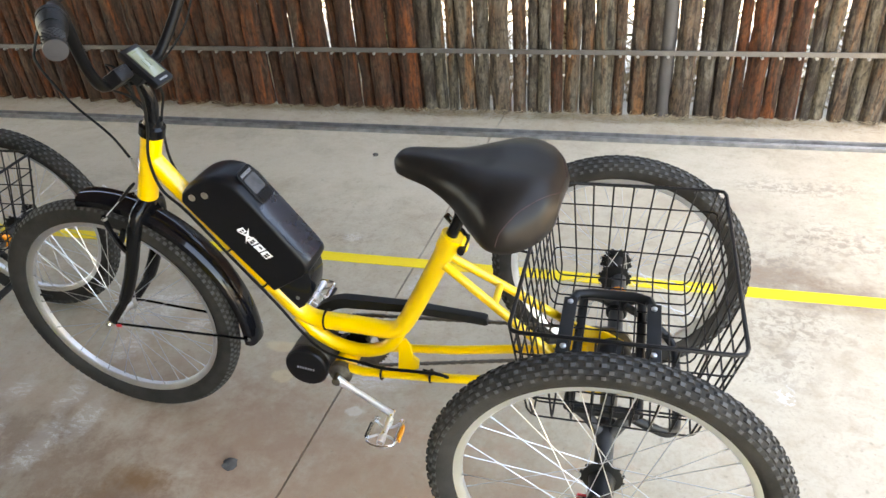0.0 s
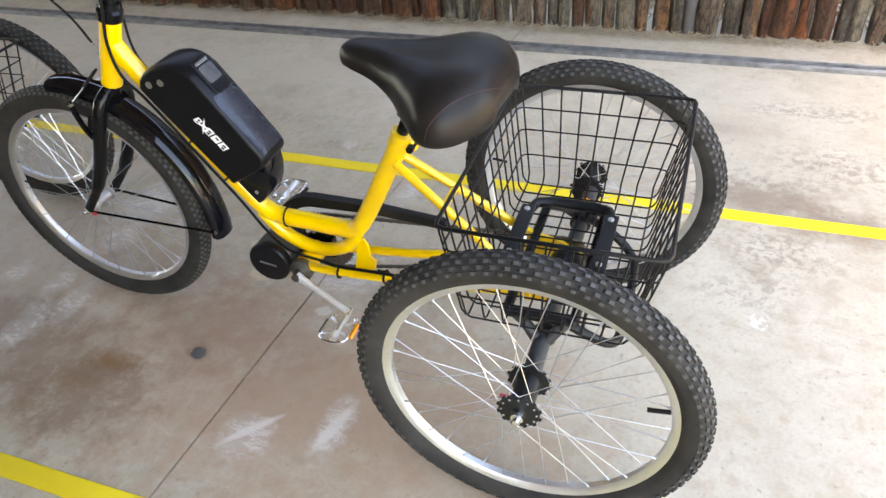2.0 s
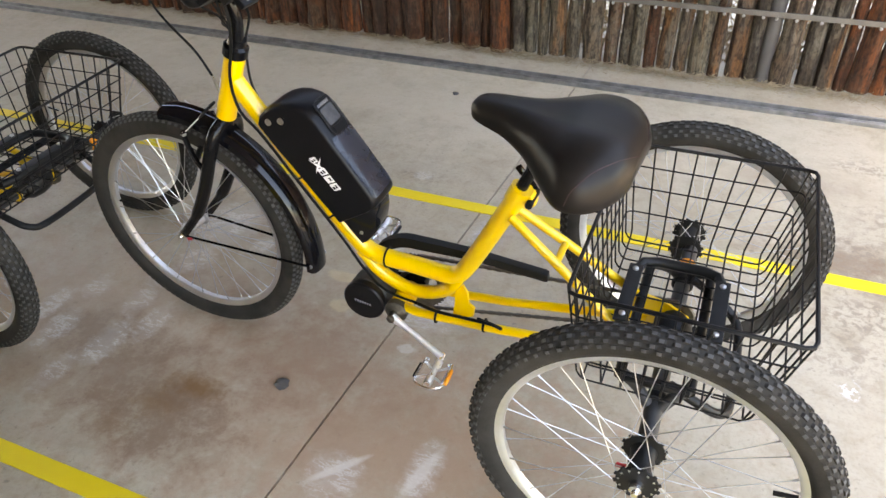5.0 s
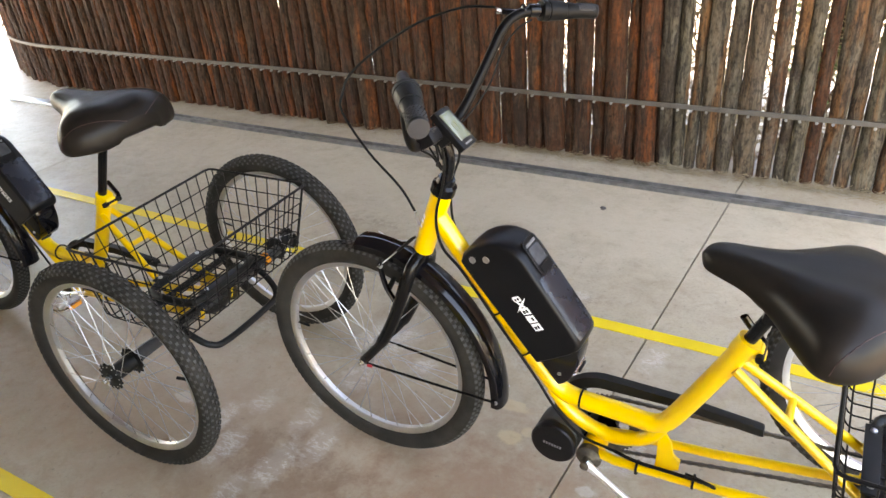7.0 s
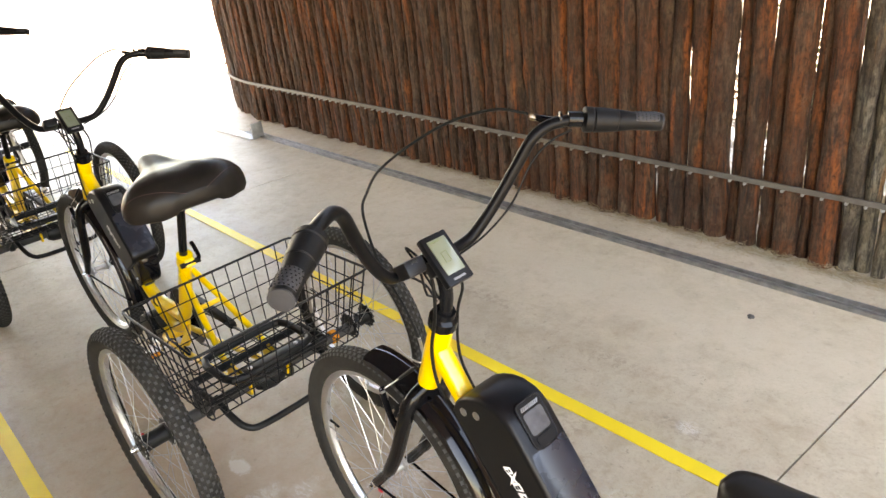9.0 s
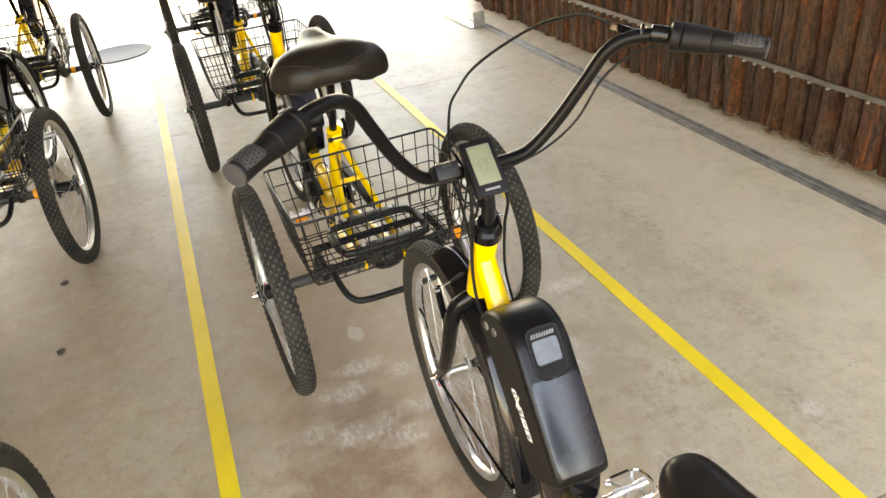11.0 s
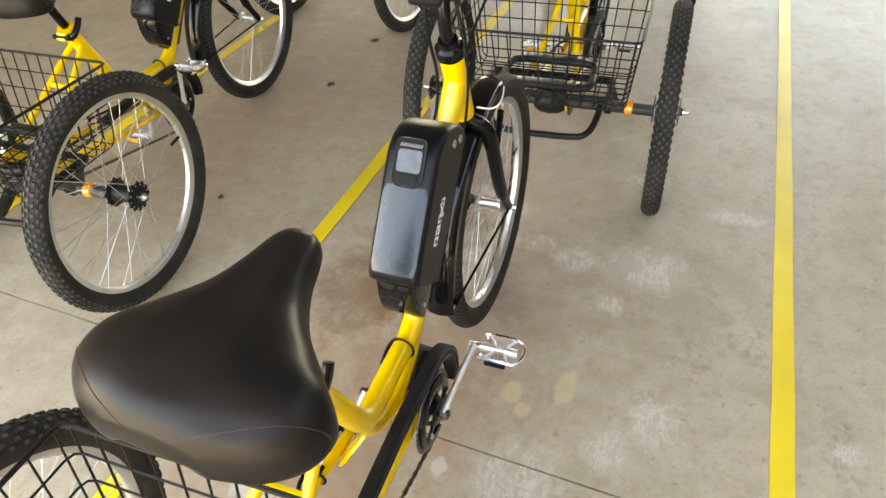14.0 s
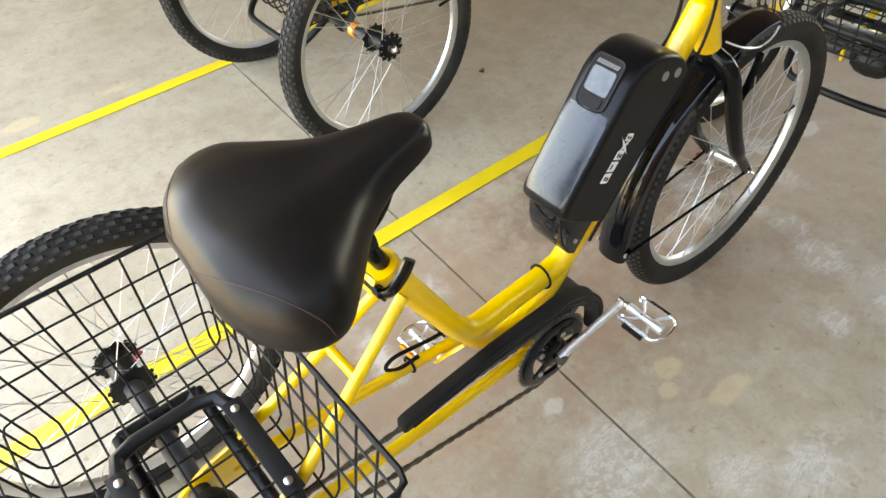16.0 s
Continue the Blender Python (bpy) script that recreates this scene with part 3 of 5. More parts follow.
def gate_track():
    """The low steel guide on the floor in front of the fence."""
    t = tagged(new("gate_track"), "low dark steel sliding gate track fixed to the floor", "gate track", kind="structure")
    y0 = 4.432
    for y, h in ((y0 - 0.014, 0.020), (y0 + 0.010, 0.014), (y0 + 0.034, 0.026)):
        part("track_angle", box((9.62, 0.006, h), pose(0.19, y, h / 2), 0.0015, segments=1), TRACK_STEEL, t, smooth=False)
    part("track_bed", box((9.6, 0.018, 0.006), pose(0.19, y0 - 0.002, 0.004)), TRACK_BED, t, "worn grey track bed", smooth=False)
    part("track_bed", box((9.6, 0.018, 0.006), pose(0.19, y0 + 0.022, 0.004)), TRACK_BED, t, smooth=False)
    stop = part("end_channel", box((0.60, 0.09, 0.010), pose(-4.68, 4.372, 0.007), 0.002), GALV, t, "bright galvanised end channel")
    part("channel_lip", box((0.60, 0.006, 0.022), pose(-4.68, 4.325, 0.013), 0.001), GALV, stop)
    part("stop_plate", box((0.012, 0.10, 0.13), pose(-4.365, 4.405, 0.067), 0.002), TRACK_BED, t, "worn grey upright stop plate")


def shell():
    # the roof stays out of view; its edges are set to shape the daylight
    roof = box((X_EAST - X_WEST, 6.1, 0.12), pose((X_EAST + X_WEST) / 2, 1.45, 2.66))
    tagged(part("ceiling", roof, ROOF, smooth=False), "unseen brown timber board roof over the lanes", "ceiling", kind="structure")
    # out-of-view wall, added to keep daylight from entering on the south
    tagged(part("wall_south", box((X_EAST - X_WEST, 0.2, 2.6), pose((X_EAST + X_WEST) / 2, Y_SOUTH - 0.1, 1.30)), WALL, smooth=False), "unseen plain tan stucco wall added to block light from the south", "wall", kind="structure")
    bm = lathe([(0.30, 0.0), (0.30, 0.006), (0.285, 0.009), (0.27, 0.006), (0.0001, 0.007)], 40, axis="z")
    lid = tagged(part("manhole_cover", bm, IRON), "round dark cast-iron manhole cover in the concrete", "manhole cover")
    lid.location = (-5.9, 1.55, 0.0)


def pebbles():
    for k, (x, y, s) in enumerate(((0.169, 2.286, 0.018), (-0.057, 4.161, 0.014), (-1.866, 1.322, 0.016), (-1.333, 1.339, 0.014), (-0.381, 1.381, 0.013))):
        bm = bmesh.new()
        bmesh.ops.create_icosphere(bm, subdivisions=2, radius=s)
        for v in bm.verts:
            v.co *= 1 + 1.0 * noise.noise(v.co * 55 + Vector((k * 7, 0, 0)))
            v.co.z = max(v.co.z * 0.5, -0.002) + 0.003
        ob = tagged(part("pebble", bm, STONE), "small dark clod lying on the concrete floor", "pebble", "clods on the floor")
        ob.location = (x, y, 0)


def shrubs():
    """Leafy shrubs behind the fence, seen through its gaps."""
    rng = random.Random(5)
    for k in range(9):
        cx = 4.2 - 1.15 * k + rng.uniform(-0.2, 0.2)
        cy, top = 5.75 + rng.uniform(-0.15, 0.35), rng.uniform(1.9, 2.6)
        shrub = tagged(new("shrub"), "green leafy shrub growing behind the pole fence", "shrub", "shrubs behind the fence")
        shrub.location = (cx, cy, -0.02)
        stems = bmesh.new()
        leaves = bmesh.new()
        for _ in range(9):
            a, out = rng.uniform(0, 6.28), rng.uniform(0.15, 0.55)
            tip = Vector((out * math.cos(a), out * math.sin(a), top * rng.uniform(0.7, 1.0)))
            line = [Vector((0, 0, 0)), tip * 0.35 + Vector((0.03, 0, 0.05)), tip]
            tube(spline(line, 3), [0.014, 0.012, 0.011, 0.009, 0.007, 0.005, 0.003], 5, stems)
            for _ in range(130):
                f = rng.uniform(0.18, 1.0)
                o = tip * f + Vector((rng.gauss(0, 0.11), rng.gauss(0, 0.11), rng.gauss(0, 0.10)))
                d = Vector((rng.gauss(0, 1), rng.gauss(0, 1), rng.gauss(0, 0.6))).normalized() * rng.uniform(0.03, 0.075)
                e = d.cross(Vector((rng.gauss(0, 1), rng.gauss(0, 1), 1.0))).normalized() * 0.015
                leaves.faces.new([leaves.verts.new(q) for q in (o, o + d * 0.5 + e, o + d, o + d * 0.5 - e)])
        part("stem", stems, BARK, shrub)
        part("leaves", leaves, LEAF, shrub, smooth=False)


ground(), floor(), shrubs(), painted_lines(), fence(), gate_track(), shell(), pebbles()


# ---- the tricycles (x ahead, y to the rider's left, z up, origin under the rear axle) ----
R, R_TYRE, W = 0.335, 0.343, 1.308


def tyre_mesh(knobby):
    """One skin: side walls, and a tread whose blocks stand up in staggered rows round the section."""
    lift = 0.0037 if knobby else 0.0022
    count, steps = (84, 6) if knobby else (110, 4)
    rows = ((4.0, 17, 0), (27, 40, 2), (50, 62, 0), (71, 84, 2)) if knobby else ((2, 17, 0), (22, 38, 2), (43, 58, 0))
    half = []
    for a0, a1, phase in rows:
        half += [(a0 - 1.5, None), (a0, phase), (a1, phase), (a1 + 1.5, None)]
    cols = [(-a, None if p is None else (p + 2) % 4) for a, p in half[::-1]] + half
    rc = 0.3145
    ra, rb = R_TYRE - lift - rc, 0.0268
    side = [(0.284, 0.012), (0.292, 0.0195), (0.302, 0.0248)] + ([] if knobby else [(0.315, 0.0266)])
    bm = bmesh.new()
    rings, raised = [], set()
    for j in range(count * steps):
        a = 2 * math.pi * j / (count * steps)
        ring = [(r, -y) for r, y in side]
        for deg, p in cols:
            c, s = math.cos(radians(deg)), math.sin(radians(deg))
            up = lift if p is not None and (j + p * steps // 4) % steps < steps - (3 if knobby else 1) else 0.0
            if up:
                raised.add((j, len(ring)))
            ring.append((rc + (ra + up) * c, (rb + up * 0.8) * s))
        ring += [(r, y) for r, y in side[::-1]]
        rings.append([bm.verts.new((r * math.cos(a), y, r * math.sin(a))) for r, y in ring])
    n = len(rings[0])
    for k, ring in enumerate(rings):
        after = rings[(k + 1) % len(rings)]
        for i in range(n):
            face = bm.faces.new((ring[i], ring[(i + 1) % n], after[(i + 1) % n], after[i]))
            if (k, i) in raised and (k, i + 1) in raised and ((k + 1) % len(rings), i) in raised:
                # block tops take the greyer, sky-toned rubber
                face.material_index = 1
    return bm


def spoke_bm(flange, side, lean, hub_r):
    """One spoke lying in the wheel's plane round the angle 0."""
    a = radians(-62 if lean else 62)
    p = Vector((hub_r * math.cos(a), flange * side, hub_r * math.sin(a)))
    q = Vector((0.272, 0.004 * side, 0))
    way = q - p
    bm = tube([p, p + way * 0.5, q - way * 0.05], 0.00095, 5)
    return tube([q - way * 0.05, q], 0.0019, 6, bm)


def wheel(parent, at, front, name="wheel"):
    """The rim carries tyre, hub and spokes."""
    rim_prof = [(0.288, -0.0135), (0.292, -0.0155), (0.292, -0.0125), (0.282, -0.009), (0.282, 0.009), (0.292, 0.0125), (0.292, 0.0155), (0.288, 0.0135), (0.277, 0.0125), (0.2695, 0.006), (0.2695, -0.006), (0.277, -0.0125)]
    rim = part(name, lathe(rim_prof, 72, closed=True), RIM, parent, "silver aluminium rim")
    rim.location = at
    part("tyre", tyre_mesh(not front), [RUBBER, TREAD], rim, "black road tyre with fine tread" if front else "black knobby tyre")
    if front:
        hub = lathe([(0.006, -0.055), (0.009, -0.052), (0.009, -0.045), (0.014, -0.04), (0.021, -0.034), (0.021, -0.030), (0.013, -0.026), (0.011, 0.0), (0.013, 0.026), (0.021, 0.030), (0.021, 0.034), (0.014, 0.04), (0.009, 0.045), (0.009, 0.052), (0.006, 0.055)], 20)
        part("hub", hub, STEEL, rim, "silver steel hub")
        part("valve", tube([(0.266, 0, 0.02), (0.228, 0, 0.017)], 0.0035, 8), CABLE, rim)
        flange, hub_r = 0.032, 0.018
    else:
        prof = [(0.011, -0.05), (0.011, -0.044), (0.022, -0.042), (0.039, -0.041), (0.040, -0.037), (0.026, -0.034), (0.024, -0.02), (0.024, 0.02), (0.026, 0.034), (0.040, 0.037), (0.039, 0.041), (0.022, 0.042), (0.014, 0.044), (0.011, 0.05)]
        bm = lathe(prof, 36)
        for k in range(12):
            for y in (-0.039, 0.039):
                box((0.006, 0.0042, 0.0085), pose(0, 0, 0, 0, 30 * k + 15, 0) @ pose(0.0412, y, 0), 0.0012, bm, 1)
        part("hub", bm, SATIN, rim, "black large-flange hub")
        part("axle_nut", lathe([(0.008, 0.048), (0.012, 0.05), (0.012, 0.058), (0.007, 0.06), (0.006, 0.068)], 12), CHROME, rim)
        head = part("spoke_head", lathe([(0.0022, 0.036), (0.0022, 0.0425)], 6), SPOKE, rim)
        for k in range(12):
            a = 2 * math.pi * k / 12
            m = Matrix.Translation((0.034 * math.cos(a), 0, 0.034 * math.sin(a)))
            if k:
                share("spoke_head", head.data, rim, m)
            else:
                head.matrix_basis = m
        part("valve", tube([(-0.264, 0, 0.04), (-0.224, 0, 0.034)], 0.0045, 8), CABLE, rim, "black valve cap")
        flange, hub_r = 0.039, 0.035
    kinds = [part("spoke", spoke_bm(flange, s, lean, hub_r), SPOKE, rim) for s, lean in ((1, 0), (-1, 0), (1, 1), (-1, 1))]
    total = 36
    for k in range(total):
        m = pose(0, 0, 0, 0, 360 * k / total, 0)
        if k < 4:
            kinds[k].matrix_basis = m
        else:
            share("spoke", kinds[k % 4].data, rim, m)
    return rim


SADDLE_X = (0.0965, 0.117, 0.159, 0.208, 0.254, 0.306, 0.358, 0.410, 0.436, 0.4480)
SADDLE_HALF = (0.066, 0.119, 0.160, 0.164, 0.126, 0.078, 0.052, 0.038, 0.026, 0.003)
SADDLE_TOP = (0.824, 0.851, 0.869, 0.874, 0.872, 0.870, 0.872, 0.873, 0.866, 0.851)
SADDLE_SKIRT = (0.792, 0.780, 0.774, 0.775, 0.785, 0.804, 0.820, 0.831, 0.837, 0.847)


def saddle_at(u, theta):
    """A point of the saddle's skin: u from tail (0) to nose (9), theta from one skirt over the crown to the other."""
    u = max(0.0, min(8.999, u))
    k, f = int(u), u - int(u)

    def along(v):
        a, b, c, d = v[max(k - 1, 0)], v[k], v[k + 1], v[min(k + 2, 9)]
        return 0.5 * (2 * b + (c - a) * f + (2 * a - 5 * b + 4 * c - d) * f * f + (3 * b - a - 3 * c + d) * f ** 3)
    x, w, top, skirt = along(SADDLE_X), along(SADDLE_HALF), along(SADDLE_TOP), along(SADDLE_SKIRT)
    c, s = math.cos(theta), math.sin(theta)
    dip = -0.0036 * (math.exp(-(c / 0.13) ** 2) + 0.18 * math.exp(-((c - 0.36) / 0.10) ** 2) + 0.18 * math.exp(-((c + 0.36) / 0.10) ** 2)) * max(0.0, min(1.0, (0.38 - x) / 0.1)) * max(0.0, min(1.0, (x - 0.105) / 0.05))
    return Vector((x, w * math.copysign(abs(c) ** 0.66, c), skirt + (top - skirt) * abs(s) ** 0.80 + dip))


def saddle_bm():
    bm = bmesh.new()
    rings = []
    for i in range(55):
        u = 9 * i / 54
        ring = [bm.verts.new(saddle_at(u, math.pi * k / 48)) for k in range(49)]
        a, b = ring[0].co.copy(), ring[-1].co.copy()
        mid = (a + b) / 2
        for side, f, drop in ((b, 0.96, 0.012), (b, 0.80, 0.018), (b, 0.60, 0.008), (a, 0.60, 0.008), (a, 0.80, 0.018), (a, 0.96, 0.012)):
            q = mid.lerp(side, f)
            ring.append(bm.verts.new((q.x, q.y, q.z - drop * min(1.0, 4 * u) * max(0.15, min(1.0, (6.5 - u) / 3)))))
        rings.append(ring)
    for a, b in zip(rings, rings[1:]):
        n = len(a)
        for k in range(n):
            bm.faces.new((a[k], a[(k + 1) % n], b[(k + 1) % n], b[k]))
    bm.faces.new(rings[0][::-1])
    bm.faces.new(rings[-1])
    return bm


BAT = Matrix(((-0.616, 0, -0.756, 0.95), (0, 1.08, 0, 0.002), (-0.788, 0, 0.591, 0.69), (0, 0, 0, 1)))  # u down the tube, y across, n away from it


def battery(trike):
    case = [(-0.050, 0.004), (-0.060, 0.020), (-0.063, 0.045), (-0.060, 0.072), (-0.052, 0.098), (-0.038, 0.122), (-0.018, 0.141), (0.0, 0.150), (0.02, 0.154), (0.10, 0.150), (0.18, 0.1463), (0.235, 0.143), (0.249, 0.140), (0.258, 0.133), (0.263, 0.121), (0.263, 0.100), (0.260, 0.075), (0.257, 0.045), (0.254, 0.020), (0.252, 0.004), (0.0, 0.002)]
    bm = bmesh.new()
    rings = []
    for y, k in ((-0.048, 0.88), (-0.0482, 0.925), (-0.0465, 0.958), (-0.043, 0.982), (-0.036, 0.998), (-0.022, 1.012), (0.0, 1.020), (0.022, 1.012), (0.036, 0.998), (0.043, 0.982), (0.0465, 0.958), (0.0482, 0.925), (0.048, 0.88)):
        ring = []
        for u, n in case:
            ring.append(bm.verts.new((0.13 + (u - 0.13) * (1 - (1 - k) * 0.45 if k < 1 else 1), y * (1 - 0.30 * max(0.0, min(1.0, (u - 0.262) / 0.03))), n * k if n > 0.02 else n)))
        rings.append(ring)
    n = len(case)
    for a, b in zip(rings, rings[1:]):
        for k in range(n):
            bm.faces.new((a[k], a[(k + 1) % n], b[(k + 1) % n], b[k]))
    bm.faces.new(rings[0][::-1])
    bm.faces.new(rings[-1])
    bm.transform(BAT)
    body = part("battery", bm, PLASTIC, trike, "black plastic down-tube battery case")
    neck = prism([(0.235, 0.004), (0.235, 0.120), (0.262, 0.116), (0.288, 0.096), (0.310, 0.070), (0.323, 0.045), (0.328, 0.024), (0.326, 0.004)], -0.037, 0.037, 0.006)
    neck.transform(BAT)
    part("battery_base", neck, GLOSS, body, "glossy black battery cradle")
    for sgn in (-1, 1):
        part("base_screw", lathe([(0.005, 0.0), (0.005, 0.002), (0.003, 0.003)], 10), STEEL, body).matrix_basis = BAT @ pose(0.300, sgn * 0.037, 0.030, 0, 0, 0 if sgn > 0 else 180)
    # slate cover along the back with a display window near its top
    bm = bmesh.new()
    rows = []
    for u in [0.078 + 0.166 * i / 10 for i in range(11)]:
        base = 0.154 - 0.011 * (u - 0.02) / 0.215 - (0.0012 if u > 0.236 else 0.0)
        taper = 0.90 if u > 0.240 or u < 0.082 else 1.0
        rows.append([bm.verts.new((u, y * taper, base * k + lift)) for y, k, lift in ((-0.0435, 0.970, 0.0), (-0.042, 0.983, 0.0015), (-0.036, 0.998, 0.0018), (-0.022, 1.012, 0.0018), (0, 1.020, 0.0018), (0.022, 1.012, 0.0018), (0.036, 0.998, 0.0018), (0.042, 0.983, 0.0015), (0.0435, 0.970, 0.0))])
    for a, b in zip(rows, rows[1:]):
        for k in range(8):
            bm.faces.new((a[k], b[k], b[k + 1], a[k + 1]))
    bm.transform(BAT)
    part("top_cover", bm, BATTERY_TOP, body, "slate blue-grey satin cover")
    tilted = BAT @ pose(0.036, 0, 0.1525, 0, 3, 0) @ pose(-0.036, 0, -0.1525)

    def plate(u0, u1, wide, r, n0, n1, r_low=None):
        """A flat piece with rounded corners lying on the case's back."""
        low = r if r_low is None else r_low
        out = []
        for cu, cy, rr, a0 in ((u1 - low, wide - low, low, 0), (u0 + r, wide - r, r, 90), (u0 + r, r - wide, r, 180), (u1 - low, low - wide, low, 270)):
            out += [(cu + rr * math.cos(radians(a0 + 18 * k)), cy + rr * math.sin(radians(a0 + 18 * k))) for k in range(6)]
        return out, n0, n1

    def lay(name, shape, mat, label=""):
        out, n0, n1 = shape
        bm = bmesh.new()
        lo, hi = ([bm.verts.new((u, y, nn)) for u, y in out] for nn in (n0, n1))
        bm.faces.new(lo[::-1])
        bm.faces.new(hi)
        for k in range(len(out)):
            m = (k + 1) % len(out)
            bm.faces.new((lo[k], lo[m], hi[m], hi[k]))
        bm.transform(tilted)
        return part(name, bm, mat, body, label, smooth=False)
    ring = plate(-0.010, 0.080, 0.0275, 0.010, 0, 0, 0.016)[0]
    bm = tube([(u, y, 0.1572) for u, y in ring], 0.0015, 8, closed=True)
    bm.transform(tilted)
    part("window_frame", bm, PLASTIC, body, "raised black window rim")
    lay("window_bed", plate(-0.009, 0.079, 0.0265, 0.010, 0.150, 0.1576, 0.016), GRIP, "matt black window recess")
    lay("window", plate(0.011, 0.053, 0.0220, 0.006, 0.1570, 0.1588), WINDOW, "smoky charge window")
    lay("finger_lip", plate(0.058, 0.075, 0.0190, 0.004, 0.1570, 0.1592, 0.008), GRIP, "dark rounded finger lip")
    for k in range(9):
        part("vent_rib", box((0.008, 0.0024, 0.003), tilted @ pose(0.003, -0.0184 + 0.0046 * k, 0.1580, 0, 0, 20), 0.0006, segments=1), DECAL_DARK, body)
    for u, nn in ((-0.036, 0.035), (-0.021, 0.068)):
        for sgn in (-1, 1):
            part("rivet", lathe([(0.0085, 0.0), (0.0085, 0.0018), (0.006, 0.0026)], 14, at=(0, 0, 0)), STEEL, body).matrix_basis = BAT @ pose(u, sgn * 0.0478, nn, 0, 0, 0 if sgn > 0 else 180)
    # white maker's badge on both flanks, drawn as plain bars
    for sgn in (-1, 1):
        bm = bmesh.new()

        def slab(u, nn, w, h, y, which=0):
            lean = 0.22
            face = bm.faces.new([bm.verts.new((u + du + lean * dn, sgn * y, nn + dn)) for du, dn in ((-w / 2, -h / 2), (w / 2, -h / 2), (w / 2, h / 2), (-w / 2, h / 2))])
            face.material_index = which
        for k, (u, w, h) in enumerate(((0.091, 0.014, 0.019), (0.125, 0.018, 0.022), (0.1475, 0.0195, 0.022), (0.170, 0.0195, 0.022))):
            slab(u, 0.072, w, h, 0.0486)
            slab(u + 0.001, 0.0752, w * 0.46, h * 0.26, 0.0489, 1)
            if k != 2:
                slab(u + 0.001, 0.0672, w * 0.42, h * 0.30, 0.0489, 1)
        bm.transform(BAT)
        part("badge", bm, [DECAL, PLASTIC], body, "white slanted badge bars", smooth=False)
        bm = bmesh.new()
        c = bm.verts.new((0.108, sgn * 0.0494, 0.073))
        tips = [bm.verts.new((0.108 + r * math.cos(a), sgn * 0.0492, 0.073 + r * math.sin(a))) for r, a in (((0.026 if k % 2 == 0 else 0.0045) , math.pi / 4 * k + 0.5) for k in range(8))]
        for k in range(8):
            bm.faces.new((c, tips[k], tips[(k + 1) % 8]))
        bm.transform(BAT)
        part("badge_star", bm, DECAL, body, "white star mark", smooth=False)
    part("mount", box((0.37, 0.034, 0.022), BAT @ pose(0.145, 0, -0.004), 0.004), SATIN, body)


def basket(trike):
    """Wire basket on the rear rack: thick rim, thin bent wires."""
    zt, zb = 0.645, 0.398
    x0, x1, yw, tap, lean = -0.225, 0.185, 0.290, 0.028, 0.055
    rim = [(x0, -yw, zt), (x1, -yw, zt), (x1, yw, zt), (x0, yw, zt)]

    def rounded(c, r=0.02):
        out = []
        for i in range(4):
            a, b, d = Vector(c[i - 1]), Vector(c[i]), Vector(c[(i + 1) % 4])
            p, q = b + (a - b).normalized() * r, b + (d - b).normalized() * r
            out += [p, p.lerp(b, 0.5).lerp(b.lerp(q, 0.5), 0.5), q]
        return out
    bk = part("basket", tube(rounded(rim), 0.0042, 8, closed=True), WIRE, trike, "black wire cargo basket")

    def inset(z):
        k = (zt - z) / (zt - zb) * tap
        return x0 + k * lean / tap, x1 - k, yw - k
    for z in (0.590, 0.535, 0.470):
        a, b, c = inset(z)
        part("wire", tube(rounded([(a, -c, z), (b, -c, z), (b, c, z), (a, c, z)]), 0.0021, 6, closed=True), WIRE, bk)
    a, b, c = inset(zb)
    r = 0.018
    for k in range(13):
        y = -c + 0.012 + (2 * c - 0.024) * k / 12
        yt = y * yw / c * 0.99
        part("wire", tube([(x0, yt, zt), (a - 0.001, y, zb + r), (a + r * 0.4, y, zb + r * 0.3), (a + r, y, zb), (b - r, y, zb), (b - r * 0.4, y, zb + r * 0.3), (b + 0.001, y, zb + r), (x1, yt, zt)], 0.0021, 6, up=(0, 1, 0)), WIRE, bk)
    for k in range(9):
        x = a + 0.012 + (b - a - 0.024) * k / 8
        xt = x0 + (x - a) / (b - a) * (x1 - x0)
        zq = zb + 0.004
        part("wire", tube([(xt, -yw, zt), (x, -c - 0.001, zq + r), (x, -c + r * 0.4, zq + r * 0.3), (x, -c + r, zq), (x, c - r, zq), (x, c - r * 0.4, zq + r * 0.3), (x, c + 0.001, zq + r), (xt, yw, zt)], 0.0021, 6, up=(1, 0, 0)), WIRE, bk)
    loop = [(-0.085, -0.145, 0.425), (0.105, -0.145, 0.425), (0.105, 0.145, 0.425), (-0.085, 0.145, 0.425)]
    part("hold_down_loop", tube(rounded(loop, 0.045), 0.0125, 10, closed=True), SATIN, bk, "black bent tube clamping the basket")
    for x in (-0.085, 0.105):
        strap = part("strap", box((0.032, 0.20, 0.006), pose(x, 0, 0.4395), 0.002), SATIN, bk)
        for y in (-0.08, 0.08):
            part("bolt", lathe([(0.007, 0), (0.007, 0.004), (0.004, 0.006)], 10, axis="z", at=(x, y, 0.442)), STEEL, strap)


